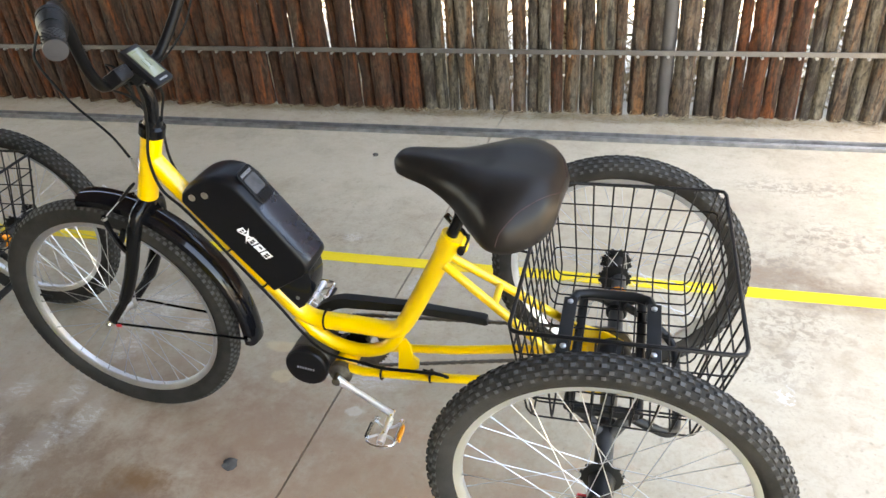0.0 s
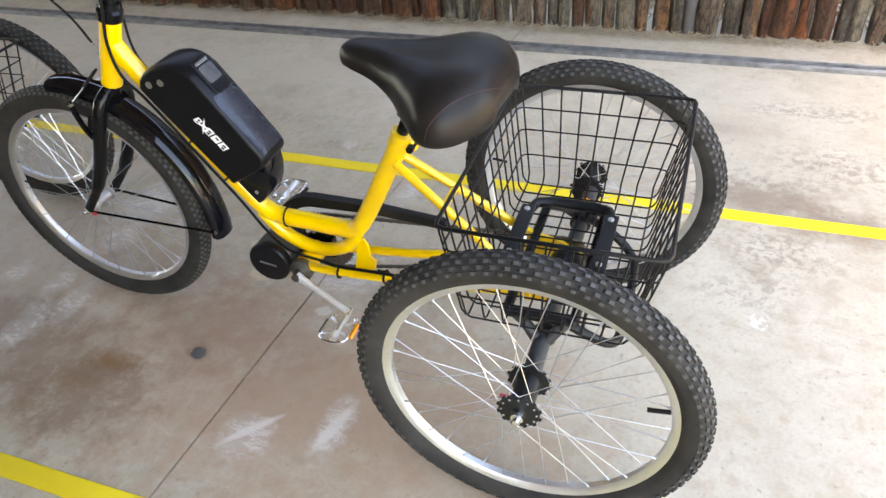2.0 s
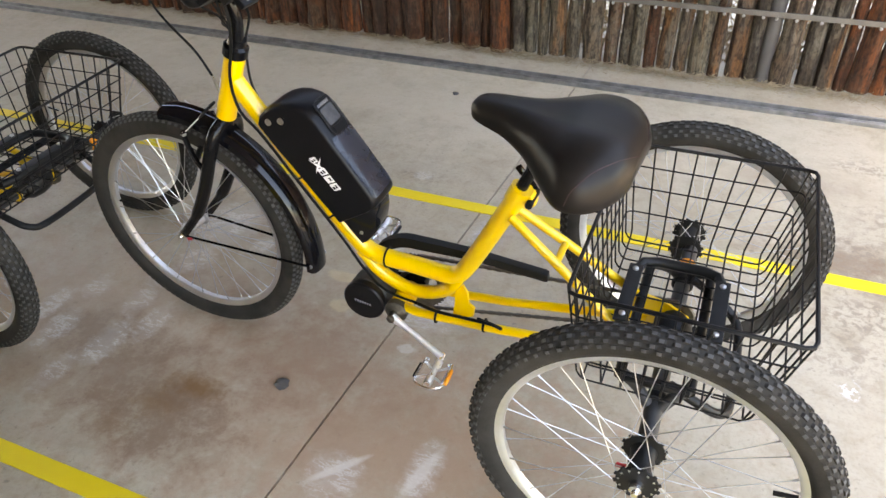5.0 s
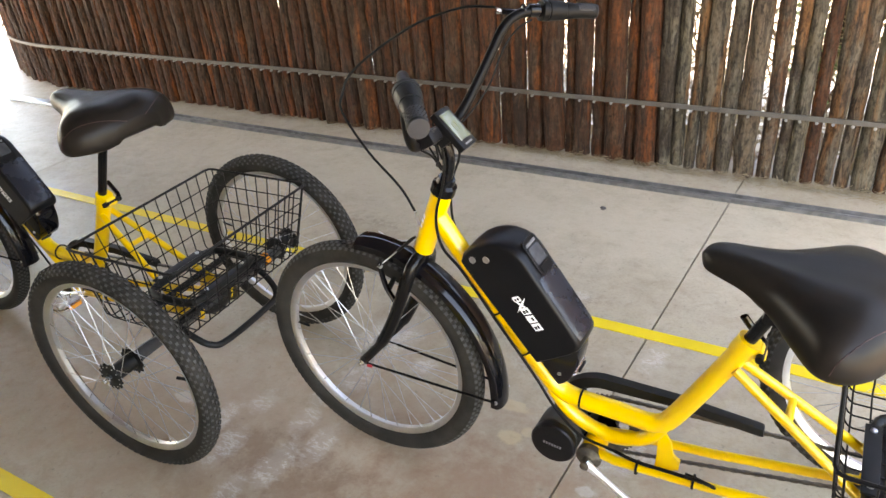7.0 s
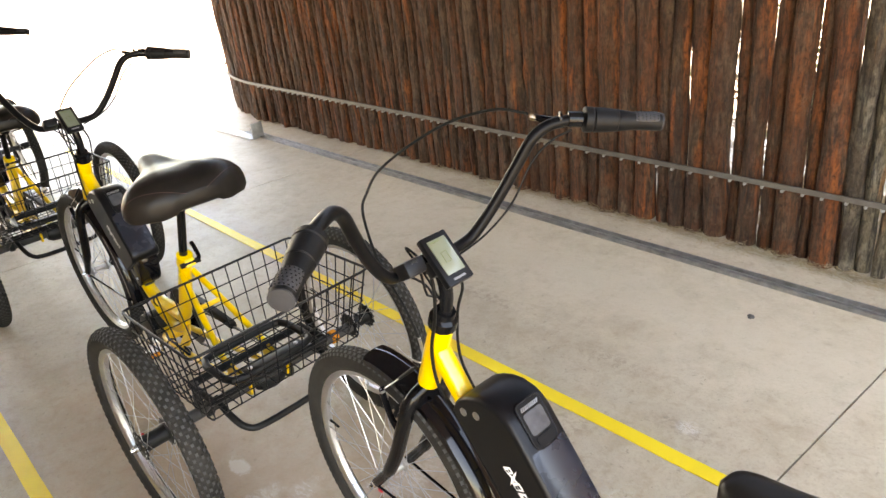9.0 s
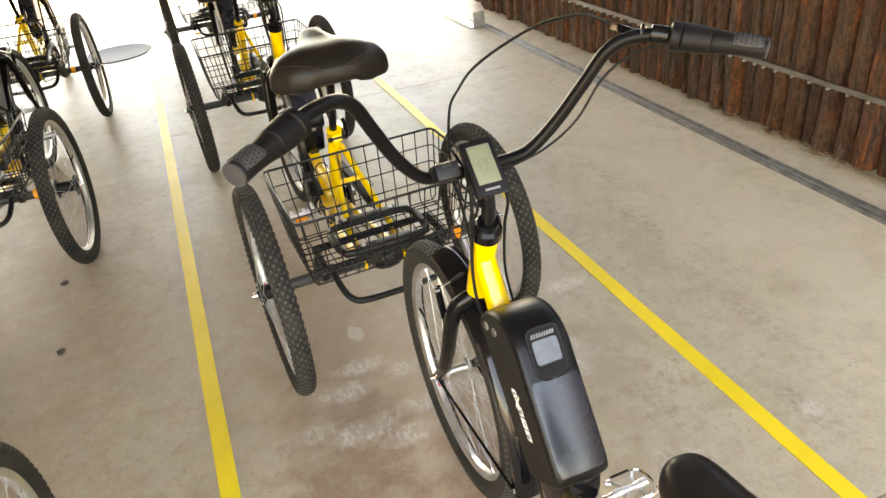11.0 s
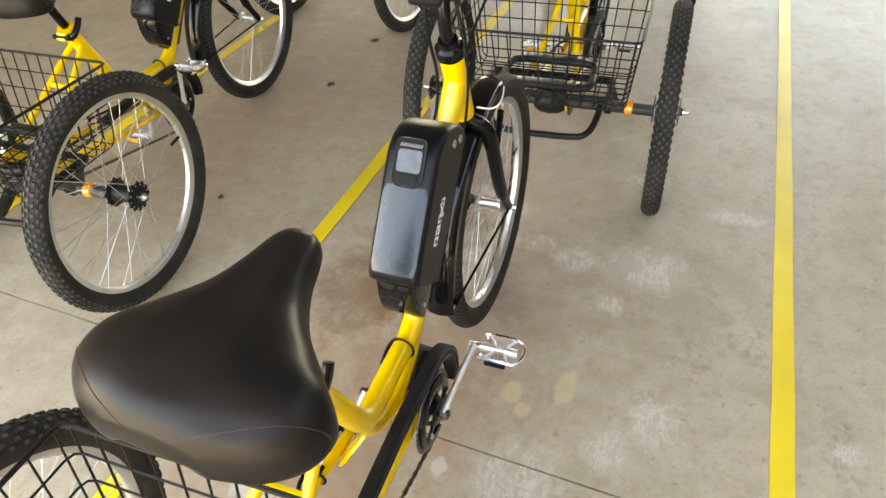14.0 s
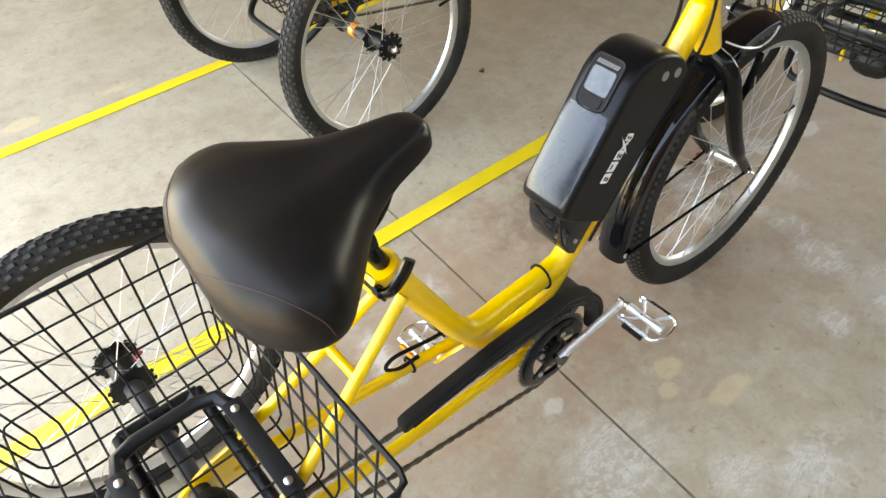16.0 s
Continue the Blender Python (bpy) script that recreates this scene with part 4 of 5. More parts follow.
def pedal(trike, x, y, z, sgn):
    p = part("pedal", tube([(x, y - sgn * 0.02, z), (x, y + sgn * 0.086, z)], 0.007, 10), CHROME, trike, "silver alloy cage pedal")
    yc = y + sgn * 0.052

    def at(u, v, w=0.0):
        return (x + u, yc + sgn * v, z + w)
    # open cage with a rounded outer end and small hooks at the crank side
    side = [(0.026, -0.036), (0.028, -0.043), (0.034, -0.045), (0.0365, -0.040), (0.0365, -0.02), (0.0365, 0.0), (0.0365, 0.020)]
    bow = [(0.0365 * math.cos(radians(g)), 0.026 + 0.020 * math.sin(radians(g))) for g in range(15, 166, 15)]
    rim = spline([at(u, v) for u, v in side + bow] + [at(-u, v) for u, v in side[::-1]], 2)
    part("cage", tube(rim, [0.0034 if i % 2 else 0.0026 for i in range(len(rim))], 6, flat=1.6), CHROME, p)
    bm = tube([at(0, -0.046), at(0, -0.034), at(0, -0.012), at(0, 0.004), at(0, 0.016), at(0, 0.033)], [0.0095, 0.0105, 0.0075, 0.0075, 0.0105, 0.0100], 12)
    for u in (-1, 1):
        tube(spline([at(u * 0.036, -0.036), at(u * 0.025, -0.029), at(u * 0.013, -0.019), at(0, -0.016)], 3), 0.0032, 6, bm)
        tube(spline([at(u * 0.036, 0.024), at(u * 0.025, 0.016), at(u * 0.013, 0.010), at(0, 0.010)], 3), 0.0032, 6, bm)
    part("bridge", bm, ALLOY, p)
    for u in (-1, 1):
        # toothed grip plate along each side
        teeth = []
        for k in range(8):
            teeth += [(-0.034 + 0.0082 * k, 0.0100), (-0.0315 + 0.0082 * k, 0.0062)]
        outline = teeth + [(v, -w) for v, w in teeth[::-1]]
        bm = bmesh.new()
        faces = [[bm.verts.new(at(u * 0.0335 + du, v, w)) for v, w in outline] for du in (-0.0012, 0.0012)]
        bm.faces.new(faces[0])
        bm.faces.new(faces[1][::-1])
        for k in range(len(outline)):
            m = (k + 1) % len(outline)
            bm.faces.new((faces[0][k], faces[1][k], faces[1][m], faces[0][m]))
        bmesh.ops.recalc_face_normals(bm, faces=bm.faces[:])
        part("side_plate", bm, CHROME, p, smooth=False)
        amber = sgn > 0 and u < 0
        part("reflector", box((0.006, 0.046, 0.013 if amber else 0.008), pose(*at(u * 0.042, -0.004, 0 if amber else -0.003)), 0.0015), AMBER if amber else PLASTIC, p, "amber pedal reflector" if amber else "black pedal end plate")


def stay(name, a, b, r, trike, mat=None):
    return part(name, tube([a, b], r, 10), mat or YELLOW, trike)


def build_trike():
    t = empty("tricycle", "yellow electric cargo tricycle with black battery and wire basket", "tricycle", "tricycles in the lanes")
    # wheels
    wheel(t, (0, 0.367, R), False, "rear_wheel")
    right = wheel(t, (0.012, -0.382, R), False, "rear_wheel")
    right.rotation_euler = (0, 0, math.pi)
    wheel(t, (W, 0, R), True, "front_wheel")
    # frame
    main = spline([(1.058, 0, 0.80), (0.985, 0, 0.695), (0.86, 0, 0.518), (0.785, 0, 0.418), (0.755, 0, 0.39), (0.715, 0, 0.377), (0.62, 0, 0.372), (0.545, 0, 0.366), (0.512, 0, 0.374), (0.488, 0, 0.402), (0.44, 0, 0.49), (0.368, 0, 0.630)], 5)
    part("main_tube", tube(main, 0.0225, 16), YELLOW, t, "thick swept yellow main tube")
    part("head_tube", tube([(1.108, 0, 0.705), (1.042, 0, 0.868)], 0.0245, 18), YELLOW, t)
    up, ahead = Vector((-0.375, 0, 0.927)), Vector((0.927, 0, 0.375))
    for k in range(3):
        out = ahead * math.cos(0.75) + Vector((0, 1, 0)) * math.sin(0.75)
        c = Vector((1.075, 0, 0.786)) + up * (0.014 - 0.014 * k)
        m = Matrix((out, up.cross(out), up)).transposed().to_4x4()
        part("head_badge", box((0.001, 0.012 - 0.002 * k, 0.008), Matrix.Translation(c + out * 0.0247) @ m), DECAL, t, "white badge bar", smooth=False)
    part("lower_tube", tube(spline([(0.775, 0, 0.385), (0.725, 0, 0.325), (0.66, 0, 0.293), (0.60, 0, 0.290), (0.54, 0, 0.318), (0.505, 0, 0.372)], 5), 0.0175, 14), YELLOW, t)
    part("bottom_bracket", lathe([(0.027, -0.04), (0.028, -0.036), (0.028, 0.036), (0.027, 0.04)], 20, at=(0.662, 0, 0.252)), YELLOW, t)
    bm = prism([(0.516, 0.330), (0.500, 0.340), (0.484, 0.328), (0.476, 0.306), (0.458, 0.300), (0.458, 0.284), (0.478, 0.280), (0.486, 0.266), (0.510, 0.264), (0.510, 0.300)], -0.004, 0.004, 0.001)
    for v in bm.verts:
        v.co.y += (0.335 - v.co.z) * 0.7
    part("gusset", bm, YELLOW, t)
    for s in (-1, 1):
        part("seat_stay", tube([(0.375, 0.020 * s, 0.588), (0.255, 0.043 * s, 0.500), (0.085, 0.075 * s, 0.372)], 0.0105, 10), YELLOW, t)
        part("dropout", prism([(0.10, 0.395), (0.02, 0.375), (-0.03, 0.345), (-0.02, 0.31), (0.07, 0.30), (0.11, 0.325)], 0.066 * s - 0.004, 0.066 * s + 0.004, 0.001), YELLOW, t)
    part("chain_stay", tube([(0.655, 0.04, 0.262), (0.60, 0.055, 0.268), (0.40, 0.062, 0.285), (0.06, 0.07, 0.325)], 0.0115, 10), YELLOW, t)
    part("chain_stay", tube([(0.655, -0.04, 0.256), (0.60, -0.050, 0.258), (0.40, -0.056, 0.272), (0.06, -0.066, 0.318)], 0.0115, 10), YELLOW, t)
    part("stay_brace", tube([(0.262, -0.046, 0.505), (0.262, 0.046, 0.505)], 0.0085, 10), YELLOW, t)
    # rear axle
    axle = part("axle_tube", tube([(0, -0.342, R), (0, 0.328, R)], 0.0185, 16), AXLE, t, "black steel rear axle tube")
    for y in (-0.20, 0.20):
        part("bearing_block", lathe([(0.022, -0.012), (0.026, -0.008), (0.026, 0.008), (0.022, 0.012)], 18, at=(0, y, R)), SATIN, axle)
    part("differential", lathe([(0.030, -0.05), (0.042, -0.03), (0.046, 0.0), (0.042, 0.03), (0.030, 0.05)], 20, at=(0, -0.01, R)), SATIN, axle)
    part("sprocket", lathe([(0.012, -0.003), (0.042, -0.003), (0.045, 0.0), (0.042, 0.003), (0.012, 0.003)], 26, at=(0, -0.075, R)), CHAIN, axle)
    part("side_reflector", lathe([(0.019, -0.013), (0.0225, -0.010), (0.0225, 0.010), (0.019, 0.013)], 16, at=(0, -0.265, R)), AMBER, axle, "amber reflector sleeve")
    rack = part("rack", tube([(-0.06, -0.20, 0.384), (-0.06, 0.20, 0.384)], 0.011, 10), SATIN, t, "black steel carrier")
    for x in (0.08,):
        part("rack_bar", tube([(x, -0.20, 0.384), (x, 0.20, 0.384)], 0.011, 10), SATIN, rack)
    for s in (-1, 1):
        part("rack_side", tube([(-0.06, 0.2 * s, 0.384), (0.08, 0.2 * s, 0.384)], 0.011, 10), SATIN, rack)
        part("rack_leg", tube(spline([(0.075, 0.19 * s, 0.384), (0.040, 0.205 * s, R + 0.035), (0.0, 0.222 * s, R), (-0.035, 0.205 * s, R + 0.035), (-0.058, 0.19 * s, 0.384)], 3), 0.0125, 10), AXLE, rack, "dusty steel brace")
    part("rear_bumper", tube(spline([(-0.02, -0.178, 0.37), (-0.080, -0.175, 0.335), (-0.128, -0.155, 0.300), (-0.146, -0.10, 0.288), (-0.146, 0.10, 0.288), (-0.128, 0.155, 0.300), (-0.080, 0.175, 0.335), (-0.02, 0.178, 0.37)], 5), 0.0105, 10), SATIN, t, "black bent tube rear guard")
    basket(t)
    # fork, front mudguard and brake
    fork = part("fork", tube([(1.098, 0, 0.728), (1.118, 0, 0.682)], 0.022, 14), BLACK, t, "black unicrown fork")
    for s in (-1, 1):
        leg = spline([(1.112, 0.012 * s, 0.692), (1.122, 0.045 * s, 0.668), (1.142, 0.056 * s, 0.61), (1.185, 0.056 * s, 0.51), (1.232, 0.055 * s, 0.425), (1.280, 0.053 * s, 0.366), (W, 0.051 * s, R)], 4)
        part("fork_leg", tube(leg, [0.0175] * 8 + [0.0165] * 9 + [0.0125] * (len(leg) - 17), 12), BLACK, fork)
        part("axle_nut", lathe([(0.010, 0.0), (0.010, 0.009), (0.006, 0.011), (0.005, 0.018)], 8), CHROME, fork).matrix_basis = pose(W, 0.055 * s, R, 0, 0, 0 if s > 0 else 180)
        part("mudguard_stay", tube([(W - 0.01, 0.054 * s, R - 0.005), (0.915, 0.036 * s, 0.312)], 0.0035, 8), BLACK, fork)
        arm = part("brake_arm", tube(spline([(1.178, 0.05 * s, 0.565), (1.196, 0.052 * s, 0.60), (1.205, 0.055 * s, 0.65), (1.203, 0.057 * s, 0.672)], 4), 0.0082, 8, flat=0.7), BLACK, fork, "black cantilever brake arm")
        part("brake_pad", box((0.045, 0.012, 0.012), pose(1.196, 0.030 * s, 0.600, 0, 62, 0), 0.003), CABLE, arm)
    part("brake_noodle", tube(spline([(1.119, -0.028, 0.718), (1.150, -0.043, 0.701), (1.184, -0.047, 0.687), (1.215, -0.049, 0.680), (1.249, -0.048, 0.684), (1.271, -0.045, 0.698)], 4), 0.0019, 8), ALLOY, fork, "silver bent brake cable guide")
    part("brake_link", tube([(1.110, 0.028, 0.752), (1.120, 0.030, 0.744), (1.160, 0.038, 0.707)], [0.003, 0.0042, 0.0036], 8), CABLE, fork, "black rubber boot on the brake wire")
    part("brake_wire", tube([(1.160, 0.038, 0.707), (1.203, 0.054, 0.668)], 0.0014, 6), STEEL, fork)
    part("brake_bolt", lathe([(0.006, 0.0), (0.006, 0.008), (0.003, 0.010)], 8, at=(1.203, 0.054, 0.666)), STEEL, fork)
    bm = bmesh.new()
    rows = []
    for k in range(33):
        a = radians(92 + (187 - 92) * k / 32)
        rr = 0.368 + 0.035 * (k / 32) ** 0.7
        row = []
        for dr, y in ((-0.024, -0.0335), (-0.008, -0.034), (0.0, -0.026), (0.0035, -0.012), (0.0045, 0), (0.0035, 0.012), (0.0, 0.026), (-0.008, 0.034), (-0.024, 0.0335), (-0.010, 0.031), (-0.002, 0.023), (0.0025, 0), (-0.002, -0.023), (-0.010, -0.031)):
            row.append(bm.verts.new((W + (rr + dr) * math.cos(a), y, R + (rr + dr) * math.sin(a))))
        rows.append(row)
    for a, b in zip(rows, rows[1:]):
        for k in range(14):
            bm.faces.new((a[k], a[(k + 1) % 14], b[(k + 1) % 14], b[k]))
    bm.faces.new(rows[0]), bm.faces.new(rows[-1][::-1])
    guard = part("mudguard", bm, GLOSS, t, "glossy black front mudguard")
    for s in (-1, 1):
        part("rivet", lathe([(0.005, 0), (0.005, 0.003)], 8), STEEL, guard).matrix_basis = pose(0.915, 0.035 * s, 0.312, 0, 0, 0 if s > 0 else 180)
    part("axle_tag", box((0.016, 0.003, 0.008), pose(W - 0.024, 0.060, R - 0.006, 0, 10, 0), 0.001), RED, fork, "small red axle tag")
    part("hub_tag", box((0.022, 0.004, 0.010), pose(0.034, 0.382, R + 0.004, 0, -25, 20), 0.001), RED, t, "small red tag at the hub")
    # headset, stem, handlebar
    part("headset", lathe([(0.024, -0.004), (0.029, 0.0), (0.029, 0.022), (0.022, 0.028), (0.020, 0.04)], 20, axis="z"), BLACK, t, "black headset cup").matrix_basis = pose(1.042, 0, 0.868, 0, -22, 0)
    stem = part("stem", tube(spline([(1.028, 0, 0.900), (1.018, 0.001, 0.94), (1.018, 0.003, 0.975), (1.030, 0.006, 1.006)], 4), 0.0135, 12), BLACK, t, "black quill stem")
    part("clamp", lathe([(0.019, -0.024), (0.021, -0.02), (0.021, 0.02), (0.019, 0.024)], 16, at=(1.035, 0.006, 1.011)), BLACK, stem)
    half = [(1.0, 0.03, 1.037), (1.002, 0.075, 1.038), (0.998, 0.105, 1.050), (0.980, 0.145, 1.10), (0.955, 0.184, 1.17), (0.938, 0.208, 1.215), (0.920, 0.236, 1.236), (0.892, 0.275, 1.240), (0.865, 0.312, 1.234), (0.795, 0.395, 1.2155)]
    line = spline([(x, -y, z) for x, y, z in half[::-1]] + half, 4)
    bar = part("handlebar", tube(line, 0.0112, 12), BAR, t, "glossy black high-rise handlebar")
    bar.matrix_basis = Matrix.Translation((1.035, 0.006, 1.195)) @ pose(0, 0, 0, 1.0, 0, 1.2) @ Matrix.Diagonal((1.0, 1.05, 1.0, 1.0)) @ Matrix.Translation((-1.0, 0, -1.22))
    for s in (-1, 1):
        g0, g1 = Vector((0.888, 0.282 * s, 1.239)), Vector((0.793, 0.398 * s, 1.2155))
        g0 = g0.lerp(g1, 0.16 if s > 0 else 0.04)
        way = g1 - g0
        rings = [(0.0, 0.0165), (0.02, 0.0235), (0.11, 0.0238), (0.125, 0.0215), (0.14, 0.0232), (0.30, 0.0222), (0.43, 0.0205), (0.44, 0.0190), (0.455, 0.0203), (0.62, 0.0172), (0.80, 0.0166), (0.97, 0.0175), (1.0, 0.0160)]
        grip = part("grip", tube([g0 + way * f for f, _ in rings], [rr for _, rr in rings], 22), GRIP, bar, "black ribbed rubber grip")
        n0 = way.normalized()
        n1 = n0.cross(Vector((0, 0, 1))).normalized()
        n2 = n1.cross(n0)
        if n2.z < 0:
            n2 = -n2

        def skin(f, a, r):
            return g0 + way * f + (n1 * math.cos(a) + n2 * math.sin(a)) * r
        # grey dimpled plate over the upper half of the end
        bm = bmesh.new()
        rows = [[bm.verts.new(skin(0.64 + 0.33 * i / 8, math.pi * (0.06 + 0.88 * j / 14), 0.0184 if 0 < i < 8 and 0 < j < 14 else 0.0166)) for j in range(15)] for i in range(9)]
        for p, q in zip(rows, rows[1:]):
            for j in range(14):
                bm.faces.new((p[j], q[j], q[j + 1], p[j + 1]))
        plate = part("grip_pad", bm, GRIP_PAD, grip, "grey dimpled grip plate")
        bm = bmesh.new()
        for i in range(6):
            for j in range(8):
                a = math.pi * (0.13 + 0.10 * j + 0.05 * (i % 2))
                bmesh.ops.create_icosphere(bm, subdivisions=1, radius=0.0017, matrix=Matrix.Translation(skin(0.68 + 0.05 * i, a, 0.0178)))
        part("dimples", bm, GRIP, plate)
        part("end_cap", tube([g1 - way * 0.005, g1 + way * 0.015, g1 + way * 0.02], [0.0172, 0.0168, 0.012], 20), GRIP_PAD, grip, "grey rubber end cap")
        for f, rr in () if s > 0 else ((-0.10, 0.0150), (-0.29, 0.0138)):
            c = g0 + way * f
            part("clamp_ring", tube([c - way * (0.095 if f > -0.2 else 0.02), c - way * (0.085 if f > -0.2 else 0.012), c + way * (0.085 if f > -0.2 else 0.012), c + way * (0.095 if f > -0.2 else 0.02)], [rr - 0.002, rr, rr, rr - 0.002], 14), BLACK, bar)
    lever = part("brake_perch", tube([(0.905, -0.258, 1.238), (0.93, -0.252, 1.238), (0.962, -0.243, 1.245)], [0.012, 0.009, 0.006], 10), BLACK, bar)
    part("cable_stop", tube([(0.955, -0.245, 1.243), (0.968, -0.238, 1.246)], 0.0062, 8), CHROME, lever)
    # display and key pad
    tilt = Matrix(((-0.695, 0, -0.719, 0), (0, 1, 0, 0), (-0.719, 0, 0.695, 0), (0, 0, 0, 1)))
    dm = Matrix.Translation((0.957, 0.008, 1.055)) @ tilt
    disp = part("display", box((0.100, 0.058, 0.016), dm, 0.004), PLASTIC, bar, "black trip display with pale green screen")
    part("screen", box((0.070, 0.040, 0.003), dm @ pose(-0.004, 0, 0.0085), 0.001), LCD, disp, "pale green lcd screen")
    bm = box((0.020, 0.0012, 0.0008), dm @ pose(-0.002, 0.008, 0.0104))
    box((0.020, 0.0012, 0.0008), dm @ pose(-0.002, -0.004, 0.0104), bm=bm)
    box((0.0012, 0.012, 0.0008), dm @ pose(-0.012, 0.002, 0.0104), bm=bm)
    box((0.0012, 0.012, 0.0008), dm @ pose(0.008, 0.002, 0.0104), bm=bm)
    box((0.003, 0.020, 0.0008), dm @ pose(-0.034, 0.006, 0.0104), bm=bm)
    part("screen_digits", bm, LCD_DARK, disp, "faint lcd bars", smooth=False)
    part("display_badge", box((0.004, 0.026, 0.001), dm @ pose(0.041, 0, 0.0085)), DECAL_DARK, disp, smooth=False)
    part("display_arm", box((0.03, 0.05, 0.03), pose(0.975, 0.005, 1.036, 0, 40, 0), 0.006), SATIN, disp)
    pad = part("key_pad", box((0.045, 0.042, 0.03), pose(0.985, 0.065, 1.052, 0, 30, 0), 0.006), PLASTIC, bar, "small black key pad")
    part("button", box((0.016, 0.018, 0.006), pose(0.976, 0.065, 1.068, 0, 30, 0), 0.002), SATIN, pad)
    # leads bunched behind the display
    for k, (a, b, c) in enumerate((((1.02, 0.070, 1.020), (1.065, 0.055, 0.995), (1.045, 0.026, 0.965)), ((1.01, 0.036, 1.015), (1.070, 0.040, 1.040), (1.056, 0.016, 0.98)), ((1.015, 0.056, 1.010), (1.015, 0.050, 0.97), (1.035, 0.026, 0.945)), ((1.01, -0.004, 1.015), (1.065, -0.024, 1.025), (1.05, -0.014, 0.96)))):
        part("lead", tube(spline([a, b, c, (1.03, 0.016 - 0.008 * k, 0.93)], 6), 0.0024, 7), CABLE, t)
    # cables
    part("brake_cable", tube(spline([(1.004, -0.234, 1.226), (1.09, -0.236, 1.222), (1.195, -0.210, 1.190), (1.29, -0.172, 1.135), (1.354, -0.130, 1.080), (1.362, -0.096, 1.040), (1.347, -0.065, 1.003), (1.25, -0.020, 0.930), (1.16, -0.004, 0.86), (1.12, 0.0, 0.80)], 6), 0.0031, 8), CABLE, t, "looping black brake cable")
    part("cable_ferrule", tube([(1.122, 0.0, 0.805), (1.113, 0.0, 0.765)], 0.0034, 8), STEEL, t)
    part("motor_cable", tube(spline([(1.015, 0.034, 1.005), (1.01, 0.036, 0.96), (1.02, 0.035, 0.90), (1.045, 0.032, 0.82), (1.035, 0.034, 0.745), (0.985, 0.036, 0.69), (0.90, 0.030, 0.56), (0.81, 0.028, 0.43), (0.755, 0.032, 0.35), (0.69, 0.045, 0.305), (0.60, 0.05, 0.292)], 6), 0.0035, 8), CABLE, t, "black motor cable")
    part("throttle_cable", tube(spline([(1.015, -0.015, 1.005), (1.01, -0.034, 0.95), (1.035, -0.036, 0.88), (1.04, -0.034, 0.78), (1.0, -0.034, 0.70), (0.90, -0.028, 0.56), (0.80, -0.026, 0.425)], 6), 0.003, 8), CABLE, t, "black throttle cable")
    part("right_grip_cable", tube(spline([(0.895, -0.268, 1.222), (0.918, -0.236, 1.206), (0.936, -0.200, 1.170), (0.955, -0.165, 1.100), (0.978, -0.115, 1.050), (0.995, -0.045, 1.022)], 5), 0.0022, 8), CABLE, bar)
    for x, z in ((0.905, 0.583), (0.835, 0.485), (0.70, 0.377)):
        way = Vector((0.616, 0, 0.788)) if x > 0.75 else Vector((1, 0, 0))
        c = Vector((x, 0, z))
        n2 = Vector((0, 1, 0)).cross(way)
        part("cable_tie", tube([c + (Vector((0, 1, 0)) * math.cos(a) + n2 * math.sin(a)) * 0.0255 for a in (2 * math.pi * k / 14 for k in range(14))], 0.0026, 6, closed=True), CABLE, t)
    battery(t)
    # motor, cranks, chain
    motor = part("motor", lathe([(0.040, -0.030), (0.054, -0.024), (0.056, 0.0), (0.056, 0.034), (0.050, 0.040)], 36, at=(0.752, 0, 0.262)), MOTOR, t, "dusty dark grey mid-drive motor")
    cap = part("motor_cap", lathe([(0.0555, 0.038), (0.0575, 0.042), (0.0575, 0.058), (0.054, 0.062), (0.040, 0.0635)], 36, at=(0.752, 0, 0.262)), PLASTIC, motor, "round black end cap")
    bm = bmesh.new()
    for k in range(7):
        box((0.0042, 0.001, 0.0065), pose(0.752, 0.064, 0.262, 0, -8, 0) @ pose(-0.021 + 0.007 * k, 0, 0), bm=bm)
    part("cap_badge", bm, DECAL_DARK, cap, "grey lettering bars", smooth=False)
    part("gear_housing", prism(arc(0.752, 0.262, 0.056, 80, 280, 12)[::-1] + arc(0.662, 0.252, 0.048, -80, 80, 10), -0.052, -0.018, 0.004), SATIN, motor)
    part("lock_ring", lathe([(0.030, 0.040), (0.031, 0.044), (0.031, 0.058), (0.022, 0.062), (0.012, 0.066), (0.012, 0.078)], 24, at=(0.662, 0, 0.252)), CHAIN, t, "worn steel lock ring")
    bb = Vector((0.662, 0, 0.252))
    arm = Vector((0.143, 0, 0.072))
    for s, y in ((1, 0.078), (-1, -0.098)):
        end = bb + arm * (-s)
        crank = part("crank", tube([bb + Vector((0, y, 0)), bb - arm * s * 0.3 + Vector((0, y + 0.006 * s, 0)), end + Vector((0, y + 0.022 * s, 0))], [0.0135, 0.0085, 0.0098], 12, flat=0.8, up=(0, 1, 0)), ALLOY, t, "chromed steel crank arm")
        part("crank_bolt", lathe([(0.011, 0.0), (0.011, 0.014), (0.006, 0.016)], 14, at=(0, 0, 0)), CHAIN, crank).matrix_basis = pose(bb.x, y - 0.002 * s, bb.z, 0, 0, 0 if s > 0 else 180)
        pedal(t, end.x, y + 0.032 * s, end.z, s)
    ring = bmesh.new()
    teeth = 44
    lathe([(0.060, -0.0765), (0.0865, -0.0765), (0.0865, -0.0735), (0.060, -0.0735)], 44, ring, at=(bb.x, 0, bb.z), closed=True)
    for k in range(teeth):
        g = 360 * k / teeth
